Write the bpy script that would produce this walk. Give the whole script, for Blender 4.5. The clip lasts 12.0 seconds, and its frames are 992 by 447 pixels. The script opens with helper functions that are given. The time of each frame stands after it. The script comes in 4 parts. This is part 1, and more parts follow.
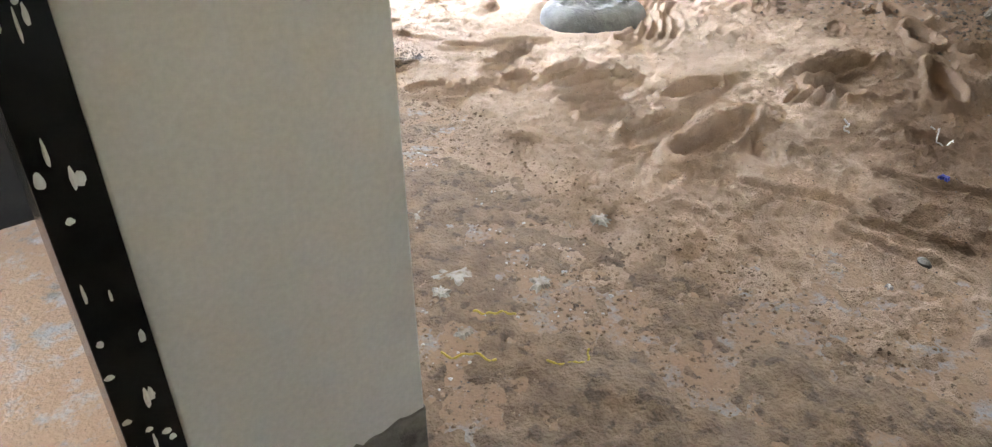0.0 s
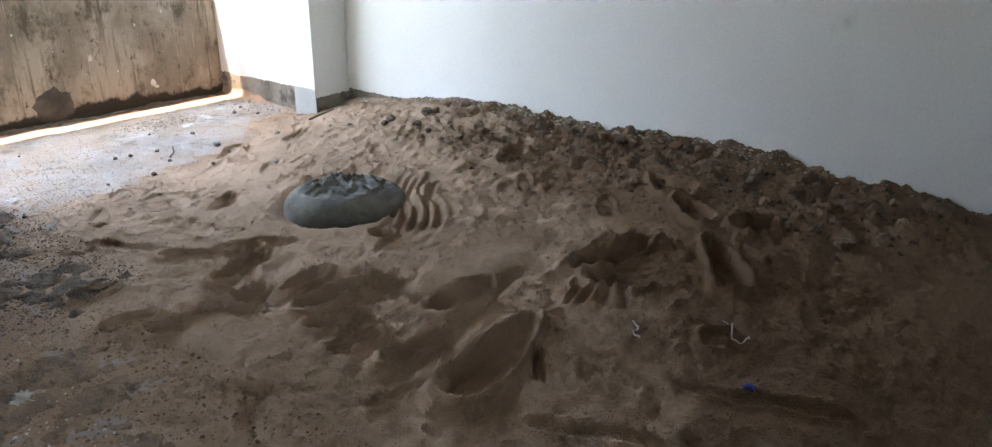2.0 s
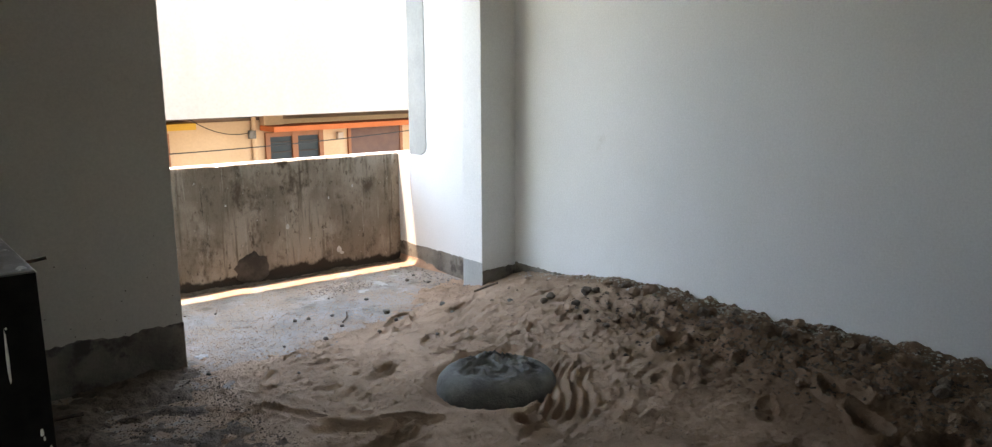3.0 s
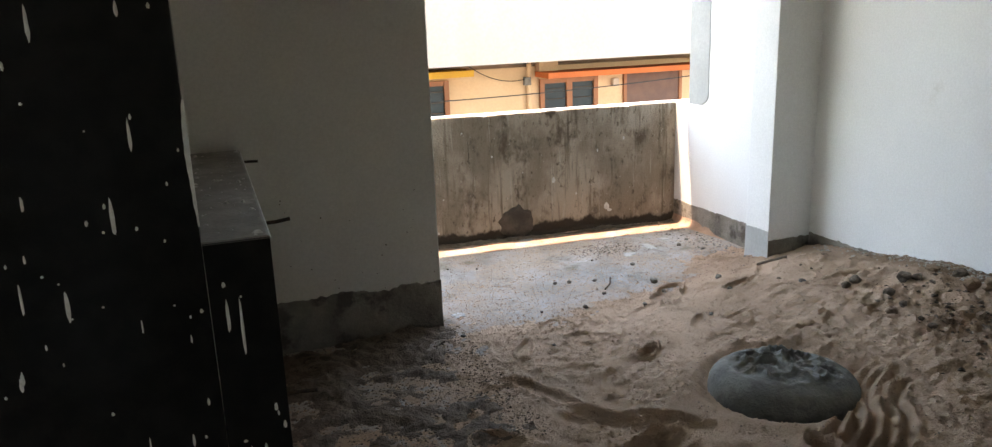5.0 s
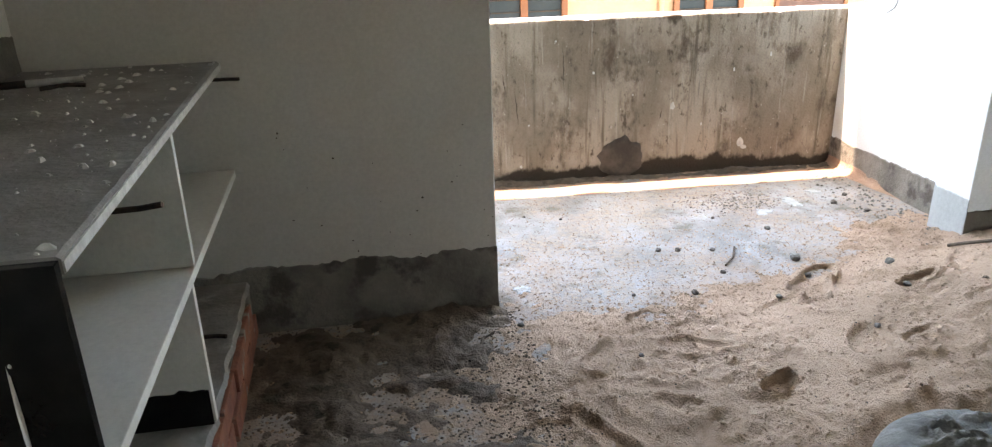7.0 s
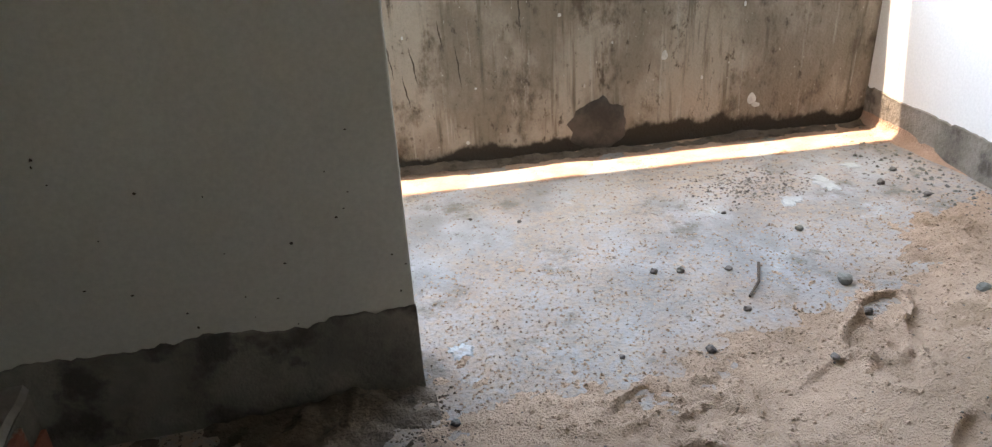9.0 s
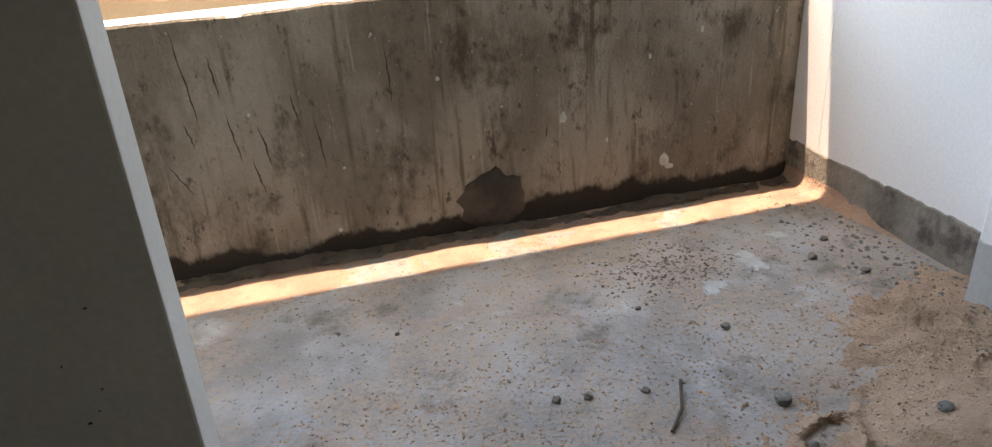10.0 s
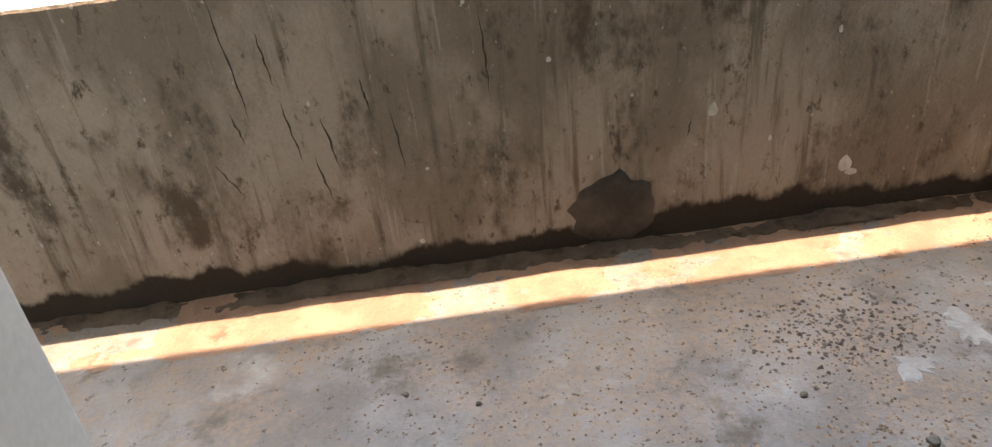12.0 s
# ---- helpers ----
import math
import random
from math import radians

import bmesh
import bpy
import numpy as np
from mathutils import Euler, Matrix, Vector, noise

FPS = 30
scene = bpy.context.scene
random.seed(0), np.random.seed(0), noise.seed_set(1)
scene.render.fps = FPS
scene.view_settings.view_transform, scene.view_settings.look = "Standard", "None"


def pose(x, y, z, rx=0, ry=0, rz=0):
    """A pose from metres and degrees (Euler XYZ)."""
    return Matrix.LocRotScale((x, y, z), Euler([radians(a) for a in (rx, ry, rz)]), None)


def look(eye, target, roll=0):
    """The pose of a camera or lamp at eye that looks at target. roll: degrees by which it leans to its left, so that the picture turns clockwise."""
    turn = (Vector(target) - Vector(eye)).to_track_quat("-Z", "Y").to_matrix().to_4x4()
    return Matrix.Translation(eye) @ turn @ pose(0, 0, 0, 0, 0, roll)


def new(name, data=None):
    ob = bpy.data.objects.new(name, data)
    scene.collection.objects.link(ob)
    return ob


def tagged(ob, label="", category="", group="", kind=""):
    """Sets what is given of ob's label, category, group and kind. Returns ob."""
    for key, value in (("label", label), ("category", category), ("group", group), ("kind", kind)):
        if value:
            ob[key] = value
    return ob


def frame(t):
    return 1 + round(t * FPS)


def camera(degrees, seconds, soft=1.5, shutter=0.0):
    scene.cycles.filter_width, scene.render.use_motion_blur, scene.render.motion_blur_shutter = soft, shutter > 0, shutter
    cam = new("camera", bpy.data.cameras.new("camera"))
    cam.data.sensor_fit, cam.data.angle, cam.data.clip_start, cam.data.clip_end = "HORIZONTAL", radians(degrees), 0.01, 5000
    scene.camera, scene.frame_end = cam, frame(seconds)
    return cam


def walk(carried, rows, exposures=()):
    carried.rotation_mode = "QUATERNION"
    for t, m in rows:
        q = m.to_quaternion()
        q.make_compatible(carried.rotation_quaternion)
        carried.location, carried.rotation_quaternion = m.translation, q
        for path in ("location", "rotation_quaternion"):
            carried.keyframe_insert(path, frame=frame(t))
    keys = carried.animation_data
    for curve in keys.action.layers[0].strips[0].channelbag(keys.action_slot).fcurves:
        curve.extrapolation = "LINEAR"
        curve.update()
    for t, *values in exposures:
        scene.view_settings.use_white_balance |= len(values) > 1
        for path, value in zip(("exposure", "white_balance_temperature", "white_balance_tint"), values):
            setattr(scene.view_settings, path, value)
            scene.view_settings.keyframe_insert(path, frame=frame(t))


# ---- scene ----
cam = camera(64.1, 12.0, 1.25)
PATH = [
    (0, (-2.509, -1.21, 1.526), (-1.491, 0.142, 0.46), -0.8),
    (0.5, (-2.266, -1.113, 1.51), (-1.18, 0.23, 0.501), -1.8),
    (1, (-2.088, -1.038, 1.529), (-0.929, 0.271, 0.557), -1.8),
    (1.5, (-1.952, -0.902, 1.518), (-0.562, 0.196, 0.591), 0.7),
    (2, (-1.855, -0.803, 1.54), (-0.379, 0.308, 0.775), 0.6),
    (2.5, (-1.774, -0.818, 1.603), (-0.397, 0.544, 1.103), -0.9),
    (2.7, (-1.77, -0.859, 1.661), (-0.449, 0.583, 1.244), -0.8),
    (4.3, (-1.555, -0.782, 1.657), (-0.601, 0.922, 1.227), -1.6),
    (4.5, (-1.536, -0.691, 1.642), (-0.68, 1.062, 1.2), -1.9),
    (5, (-1.46, -0.411, 1.636), (-0.807, 1.411, 1.133), -2.1),
    (5.5, (-1.342, -0.214, 1.583), (-0.835, 1.622, 0.971), -2.2),
    (6, (-1.154, 0.036, 1.575), (-0.847, 1.904, 0.931), -3.3),
    (6.5, (-1.014, 0.308, 1.53), (-0.74, 2.164, 0.836), -2.6),
    (7, (-0.878, 0.646, 1.533), (-0.56, 2.478, 0.796), -1.6),
    (7.2, (-0.841, 0.744, 1.543), (-0.519, 2.573, 0.8), -1.6),
    (8.8, (-0.537, 1.65, 1.415), (-0.237, 3.422, 0.538), -3.1),
    (9, (-0.504, 1.744, 1.42), (-0.156, 3.487, 0.503), -3.1),
    (9.5, (-0.35, 2.011, 1.43), (0.106, 3.744, 0.542), -3.7),
    (10, (-0.17, 2.266, 1.438), (0.349, 3.983, 0.554), -3.8),
    (10.5, (-0.087, 2.452, 1.426), (0.495, 4.126, 0.5), -2.9),
    (11, (-0.04, 2.716, 1.425), (0.555, 4.324, 0.396), -1.1),
    (11.5, (-0.011, 2.827, 1.451), (0.519, 4.439, 0.394), -1.3),
    (12, (0.056, 2.964, 1.437), (0.242, 4.652, 0.381), -6.2),
]
walk(cam, [(t, look(eye, target, roll)) for t, eye, target, roll in PATH],
     [(0.0, 7.05, 8900, 14), (0.8, 6.3, 8800, 13), (1.5, 5.5, 8600, 10), (2.0, 4.9, 8600, 10), (2.5, 4.1, 8600, 10), (4.5, 4.05, 9000, 10),
      (5.0, 4.15, 9000, 10), (5.5, 4.85, 9000, 9), (6.5, 5.4, 8700, 10), (7.2, 4.75, 8600, 10), (9.0, 4.4, 8800, 10), (10.0, 3.5, 9000, 11), (12.0, 3.65, 9800, 15)])

# ---- light ----
SUN_WAY = Vector((0.25, -0.163, -1.0))
world = bpy.data.worlds.new("sky")
scene.world = world
world.use_nodes = True
wn = world.node_tree
sky = wn.nodes.new("ShaderNodeTexSky")
sky.sky_type = "NISHITA"
sky.sun_disc = False
sky.sun_elevation = math.atan2(1.0, math.hypot(SUN_WAY.x, SUN_WAY.y))
sky.sun_rotation = math.atan2(-SUN_WAY.x, -SUN_WAY.y)
wn.links.new(sky.outputs["Color"], wn.nodes["Background"].inputs["Color"])
wn.nodes["Background"].inputs["Strength"].default_value = 0.15
sun = new("sun", bpy.data.lights.new("sun", "SUN"))
sun.data.energy = 1.1
sun.data.angle = radians(0.5)
sun.data.color = (1.0, 0.87, 0.84)
sun.rotation_mode = "QUATERNION"
sun.rotation_quaternion = SUN_WAY.to_track_quat("-Z", "Y")


# ---- materials ----
def mat(name, a, b, scale=3.0, rough=0.85, bump=0.3, fine=60.0, stain=None, stain_scale=1.5, stain_at=0.6, spec=0.3,
        stretch=(1, 1, 1), metal=0.0, bump_dist=0.01, contrast=(0.35, 0.65)):
    m = bpy.data.materials.new(name)
    m.use_nodes = True
    nt = m.node_tree
    n, l = nt.nodes, nt.links
    bs = n["Principled BSDF"]
    geo = n.new("ShaderNodeNewGeometry")
    mp = n.new("ShaderNodeMapping")
    mp.inputs["Scale"].default_value = stretch
    l.new(geo.outputs["Position"], mp.inputs["Vector"])

    def noi(sc, det, vec=None, r=0.6):
        t = n.new("ShaderNodeTexNoise")
        t.inputs["Scale"].default_value = sc
        t.inputs["Detail"].default_value = det
        t.inputs["Roughness"].default_value = r
        l.new(vec or mp.outputs["Vector"], t.inputs["Vector"])
        return t.outputs["Fac"]

    def ramp(src, lo, hi):
        t = n.new("ShaderNodeMapRange")
        t.interpolation_type = "SMOOTHSTEP"
        t.inputs["From Min"].default_value = lo
        t.inputs["From Max"].default_value = hi
        l.new(src, t.inputs["Value"])
        return t.outputs["Result"]

    def mix(f, c1, c2, mode="MIX"):
        t = n.new("ShaderNodeMix")
        t.data_type = "RGBA"
        t.blend_type = mode
        for key, c in (("A", c1), ("B", c2)):
            sock = [s for s in t.inputs if s.name == key and s.type == "RGBA"][0]
            if isinstance(c, tuple):
                sock.default_value = (*c, 1)
            else:
                l.new(c, sock)
        fac = [s for s in t.inputs if s.name == "Factor" and s.type == "VALUE"][0]
        if isinstance(f, float):
            fac.default_value = f
        else:
            l.new(f, fac)
        return [s for s in t.outputs if s.type == "RGBA"][0]

    col = mix(ramp(noi(scale, 8), *contrast), a, b)
    f2 = noi(fine, 4, geo.outputs["Position"])
    grain = n.new("ShaderNodeMapRange")
    grain.inputs["To Min"].default_value = 0.82
    grain.inputs["To Max"].default_value = 1.12
    l.new(f2, grain.inputs["Value"])
    if stain:
        col = mix(ramp(noi(stain_scale, 6), stain_at, stain_at + 0.13), col, stain)
    vm = n.new("ShaderNodeVectorMath")
    vm.operation = "SCALE"
    l.new(col, vm.inputs[0])
    l.new(grain.outputs["Result"], vm.inputs["Scale"])
    l.new(vm.outputs["Vector"], bs.inputs["Base Color"])
    bs.inputs["Roughness"].default_value = rough
    bs.inputs["Metallic"].default_value = metal
    bs.inputs["Specular IOR Level"].default_value = spec
    if bump:
        bp = n.new("ShaderNodeBump")
        bp.inputs["Strength"].default_value = bump
        bp.inputs["Distance"].default_value = bump_dist
        if bump_dist >= 0.012:
            coarse = n.new("ShaderNodeMath")
            coarse.operation = "MULTIPLY_ADD"
            l.new(noi(fine * 0.3, 3, geo.outputs["Position"]), coarse.inputs[0])
            coarse.inputs[1].default_value = 0.9
            l.new(f2, coarse.inputs[2])
            l.new(coarse.outputs["Value"], bp.inputs["Height"])
        else:
            l.new(f2, bp.inputs["Height"])
        l.new(bp.outputs["Normal"], bs.inputs["Normal"])
    m["kit"] = ""
    return m, noi, ramp, mix, vm, geo


def simple(*a, **k):
    return mat(*a, **k)[0]


WHITE = simple("white_wall_paint", (0.74, 0.75, 0.74), (0.70, 0.71, 0.70), 1.2, 0.75, 0.03, 90, stain=(0.6, 0.59, 0.56), stain_scale=2.2, stain_at=0.66)
PRIMER = simple("dull_wall_primer", (0.60, 0.58, 0.53), (0.55, 0.53, 0.48), 1.0, 0.8, 0.03, 80, stain=(0.47, 0.44, 0.40), stain_scale=3, stain_at=0.68)
PLASTER = simple("bare_cement_plaster", (0.24, 0.22, 0.19), (0.15, 0.135, 0.115), 5, 0.95, 0.7, 60, stain=(0.09, 0.08, 0.068), stain_scale=6, stain_at=0.52)
SOIL = simple("trodden_red_soil", (0.27, 0.19, 0.13), (0.19, 0.13, 0.09), 12, 0.98, 1.0, 80, stain=(0.13, 0.095, 0.068), stain_scale=18, stain_at=0.52, bump_dist=0.018)
DUST = simple("tan_floor_dust", (0.40, 0.27, 0.20), (0.31, 0.205, 0.15), 6, 0.98, 0.8, 90, stain=(0.22, 0.15, 0.11), stain_scale=8, stain_at=0.56)
DIRT_SHADE = simple("dark_floor_dirt", (0.10, 0.078, 0.06), (0.16, 0.125, 0.095), 9, 0.98, 0.9, 90, stain=(0.07, 0.055, 0.042), stain_scale=14, stain_at=0.52, bump_dist=0.012)
GREYBAND = simple("grey_putty", (0.40, 0.42, 0.41), (0.34, 0.36, 0.35), 3, 0.9, 0.2, 50)
GRANITE = simple("black_polished_granite", (0.006, 0.006, 0.006), (0.011, 0.0105, 0.01), 14, 0.16, 0.0, 160, stain=(0.014, 0.013, 0.012), stain_scale=2.4, stain_at=0.6, spec=0.18)
SPLASH = simple("dried_white_paint", (0.62, 0.61, 0.57), (0.5, 0.49, 0.46), 30, 0.8, 0.2, 90)
STONETOP = simple("dusty_stone_slab", (0.30, 0.285, 0.265), (0.22, 0.21, 0.195), 7, 0.8, 0.4, 60, stain=(0.42, 0.40, 0.37), stain_scale=6, stain_at=0.6)
SHELF = simple("white_shelf_paint", (0.70, 0.69, 0.64), (0.64, 0.63, 0.58), 4, 0.6, 0.1, 70)
RUST = simple("rusty_iron", (0.035, 0.028, 0.024), (0.07, 0.045, 0.03), 40, 0.8, 0.3, 150)
BRICK = simple("red_brick", (0.33, 0.13, 0.08), (0.24, 0.10, 0.07), 12, 0.95, 0.6, 90, stain=(0.3, 0.27, 0.24), stain_scale=9, stain_at=0.56)
CEMENT = simple("set_cement", (0.17, 0.17, 0.155), (0.10, 0.10, 0.092), 7, 0.9, 0.5, 70, stain=(0.24, 0.24, 0.225), stain_scale=9, stain_at=0.6)
CREAM = simple("cream_facade_paint", (0.37, 0.295, 0.24), (0.34, 0.27, 0.218), 0.8, 0.85, 0.1, 30, stain=(0.42, 0.345, 0.285), stain_scale=1.2, stain_at=0.68, stretch=(2, 1, 0.5))
PEACH = simple("peach_facade_paint", (0.52, 0.35, 0.22), (0.47, 0.31, 0.19), 1.2, 0.85, 0.1, 30)
ORANGE = simple("orange_paint", (0.50, 0.13, 0.04), (0.44, 0.11, 0.035), 2, 0.7, 0.1, 40)
YELLOW = simple("yellow_paint", (0.55, 0.30, 0.04), (0.48, 0.25, 0.035), 2, 0.7, 0.1, 40)
WOOD = simple("varnished_window_wood", (0.24, 0.085, 0.035), (0.19, 0.07, 0.03), 6, 0.5, 0.1, 60, stretch=(1, 1, 0.2))
SHUTTER = simple("brown_shutter", (0.11, 0.055, 0.04), (0.09, 0.045, 0.035), 4, 0.6, 0.1, 60)
GLASS = simple("dark_window_glass", (0.02, 0.03, 0.035), (0.03, 0.04, 0.045), 2, 0.15, 0.0, 20, spec=0.15)
# facade colour darkened to hold the shade under the opposite balcony
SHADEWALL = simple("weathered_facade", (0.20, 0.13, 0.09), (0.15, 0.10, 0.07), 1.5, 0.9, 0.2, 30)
CABLE = simple("black_cable", (0.02, 0.02, 0.02), (0.03, 0.03, 0.03), 10, 0.6, 0.0)
STRING = simple("yellow_rope", (0.62, 0.47, 0.10), (0.5, 0.38, 0.1), 30, 0.8, 0.2)
RAG = simple("pale_scrap", (0.6, 0.58, 0.54), (0.5, 0.48, 0.45), 30, 0.9, 0.2)
BLUE = simple("blue_plastic", (0.03, 0.05, 0.28), (0.03, 0.04, 0.2), 20, 0.5, 0.0)
TWIG = simple("dry_twig", (0.06, 0.045, 0.035), (0.09, 0.07, 0.05), 40, 0.9, 0.3)
SCAB = simple("dusty_spilt_plaster", (0.46, 0.44, 0.40), (0.30, 0.26, 0.21), 22, 0.95, 0.6, 90, stain=(0.24, 0.18, 0.13), stain_scale=16, stain_at=0.5)
PALECEM = simple("pale_cement_smear", (0.37, 0.395, 0.405), (0.29, 0.305, 0.31), 9, 0.95, 0.4, 80, stain=(0.28, 0.25, 0.22), stain_scale=14, stain_at=0.58)
STONE = simple("grey_stone", (0.17, 0.155, 0.14), (0.10, 0.09, 0.085), 14, 0.95, 0.4, 80)
ASPHALT = simple("dusty_street", (0.26, 0.235, 0.2), (0.2, 0.18, 0.155), 2, 0.95, 0.4, 50)


def sand_material():
    m, noi, ramp, mix, vm, geo = mat("reddish_building_sand", (0.42, 0.302, 0.222), (0.32, 0.228, 0.165), 2.5, 0.98, 1.0, 140, spec=0.1,
                                     bump_dist=0.011, stain=(0.27, 0.19, 0.13), stain_scale=3.2, stain_at=0.56)
    n, l = m.node_tree.nodes, m.node_tree.links
    src = vm.inputs[0].links[0].from_socket
    # the sand dug last, along the wall and at the near end, is still damp and browner
    sep = n.new("ShaderNodeSeparateXYZ")
    l.new(geo.outputs["Position"], sep.inputs["Vector"])
    a = n.new("ShaderNodeMath")
    a.operation = "MULTIPLY_ADD"
    l.new(sep.outputs["Y"], a.inputs[0])
    a.inputs[1].default_value = -0.75
    l.new(sep.outputs["X"], a.inputs[2])
    wob = n.new("ShaderNodeMath")
    wob.operation = "MULTIPLY_ADD"
    l.new(noi(2.6, 9, r=0.7), wob.inputs[0])
    wob.inputs[1].default_value = 2.2
    l.new(a.outputs["Value"], wob.inputs[2])
    c = mix(ramp(wob.outputs["Value"], 0.95, 1.75), src, (0.178, 0.117, 0.077))
    c = mix(ramp(noi(34, 6, r=0.75), 0.60, 0.74), c, (0.18, 0.122, 0.085))
    l.new(c, vm.inputs[0])
    return m


def floor_material():
    m, noi, ramp, mix, vm, geo = mat("dusty_concrete_floor", (0.30, 0.31, 0.315), (0.20, 0.20, 0.195), 3.0, 0.95, 0.9, 70, spec=0.15,
                                     stain=(0.40, 0.425, 0.435), stain_scale=2.6, stain_at=0.57, bump_dist=0.006)
    n, l = m.node_tree.nodes, m.node_tree.links
    src = vm.inputs[0].links[0].from_socket
    dust = ramp(noi(1.9, 10, r=0.72), 0.40, 0.54)
    speck = ramp(noi(34, 6, r=0.7), 0.30, 0.72)
    both = n.new("ShaderNodeMath")
    both.operation = "MULTIPLY"
    l.new(dust, both.inputs[0])
    l.new(speck, both.inputs[1])
    c = mix(both.outputs["Value"], src, (0.33, 0.265, 0.21))
    c = mix(ramp(noi(3.4, 9, r=0.7), 0.54, 0.68), c, (0.15, 0.14, 0.125))
    c = mix(ramp(noi(60, 6, r=0.75), 0.60, 0.74), c, (0.14, 0.12, 0.10))
    # red sand is trodden thickly over the hall side and thins towards the balcony
    sep = n.new("ShaderNodeSeparateXYZ")
    l.new(geo.outputs["Position"], sep.inputs["Vector"])
    wob = n.new("ShaderNodeMath")
    wob.operation = "MULTIPLY_ADD"
    l.new(noi(2.2, 6), wob.inputs[0])
    wob.inputs[1].default_value = 3.0
    l.new(sep.outputs["Y"], wob.inputs[2])
    hall = ramp(wob.outputs["Value"], 5.6, 3.6)
    h2 = n.new("ShaderNodeMath")
    h2.operation = "MULTIPLY"
    l.new(hall, h2.inputs[0])
    l.new(ramp(noi(9, 6, r=0.7), 0.36, 0.52), h2.inputs[1])
    c = mix(h2.outputs["Value"], c, (0.30, 0.20, 0.135))
    c = mix(ramp(noi(26, 4, r=0.7), 0.60, 0.70), c, (0.10, 0.085, 0.07))
    l.new(c, vm.inputs[0])
    return m


def parapet_material():
    m, noi, ramp, mix, vm, geo = mat("stained_cement_plaster", (0.39, 0.335, 0.27), (0.24, 0.20, 0.155), 3.2, 0.95, 0.9, 85, spec=0.15,
                                     stretch=(1, 1, 0.55), contrast=(0.4, 0.6))
    n, l = m.node_tree.nodes, m.node_tree.links
    mp = n.new("ShaderNodeMapping")
    mp.inputs["Scale"].default_value = (14, 14, 1.0)
    l.new(geo.outputs["Position"], mp.inputs["Vector"])
    streak = ramp(noi(1.6, 6, mp.outputs["Vector"]), 0.53, 0.70)
    c = mix(streak, vm.inputs[0].links[0].from_socket, (0.165, 0.138, 0.106))
    mp2 = n.new("ShaderNodeMapping")
    mp2.inputs["Scale"].default_value = (30, 30, 1.6)
    mp2.inputs["Location"].default_value = (5, 2, 1)
    l.new(geo.outputs["Position"], mp2.inputs["Vector"])
    c = mix(ramp(noi(1.0, 5, mp2.outputs["Vector"]), 0.60, 0.72), c, (0.42, 0.38, 0.32))
    c = mix(ramp(noi(3.6, 9, r=0.7), 0.52, 0.66), c, (0.115, 0.09, 0.066))
    c = mix(ramp(noi(6.5, 6), 0.62, 0.72), c, (0.09, 0.072, 0.055))
    c = mix(ramp(noi(26, 6, r=0.7), 0.56, 0.70), c, (0.11, 0.088, 0.066))
    c = mix(ramp(noi(55, 3), 0.68, 0.74), c, (0.5, 0.46, 0.40))
    # damp, mossy band along the foot, with an uneven upper edge
    sep = n.new("ShaderNodeSeparateXYZ")
    l.new(geo.outputs["Position"], sep.inputs["Vector"])
    wob = n.new("ShaderNodeMath")
    wob.operation = "MULTIPLY_ADD"
    l.new(noi(3.5, 7), wob.inputs[0])
    wob.inputs[1].default_value = -0.30
    l.new(sep.outputs["Z"], wob.inputs[2])
    c = mix(ramp(wob.outputs["Value"], -0.05, -0.08), c, (0.05, 0.04, 0.031))
    l.new(c, vm.inputs[0])
    return m


SAND = sand_material()
FLOOR = floor_material()
PARAPET = parapet_material()


# ---- mesh helpers ----
def part(name, bm, material, parent=None, label="", smooth=False):
    me = bpy.data.meshes.new(name)
    bm.to_mesh(me)
    bm.free()
    me.materials.append(material)
    if smooth:
        for p in me.polygons:
            p.use_smooth = True
    ob = new(name, me)
    if parent is not None:
        ob.parent = parent
    if label:
        ob["label"] = label
    return ob


def add_box(bm, lo, hi, bevel=0.0):
    lo, hi = Vector(lo), Vector(hi)
    r = bmesh.ops.create_cube(bm, size=1.0, matrix=Matrix.LocRotScale((lo + hi) / 2, None, hi - lo))
    if bevel:
        edges = {e for v in r["verts"] for e in v.link_edges}
        bmesh.ops.bevel(bm, geom=list(edges), offset=bevel, segments=2, affect="EDGES", profile=0.6)


def box(name, lo, hi, material, parent=None, bevel=0.0, label=""):
    bm = bmesh.new()
    add_box(bm, lo, hi, bevel)
    return part(name, bm, material, parent, label)


def structure(name, lo, hi, material, label, category="wall", bevel=0.0):
    return tagged(box(name, lo, hi, material, None, bevel), label, category, "", "structure")


def empty(name, place, label, category, group=""):
    return tagged_at(new(name), place, label, category, group)


def tagged_at(ob, place, label, category, group=""):
    ob.location = place
    return tagged(ob, label, category, group)


def tube(bm, pts, r, sides=6):
    rings = []
    pts = [Vector(p) for p in pts]
    for i, p in enumerate(pts):
        d = (pts[min(i + 1, len(pts) - 1)] - pts[max(i - 1, 0)]).normalized()
        a = d.orthogonal().normalized()
        b = d.cross(a)
        rr = r[i] if isinstance(r, (list, tuple)) else r
        rings.append([bm.verts.new(p + rr * (math.cos(t) * a + math.sin(t) * b)) for t in [2 * math.pi * k / sides for k in range(sides)]])
    for u, v in zip(rings, rings[1:]):
        for k in range(sides):
            bm.faces.new((u[k], u[(k + 1) % sides], v[(k + 1) % sides], v[k]))
    bm.faces.new(rings[0][::-1])
    bm.faces.new(rings[-1])


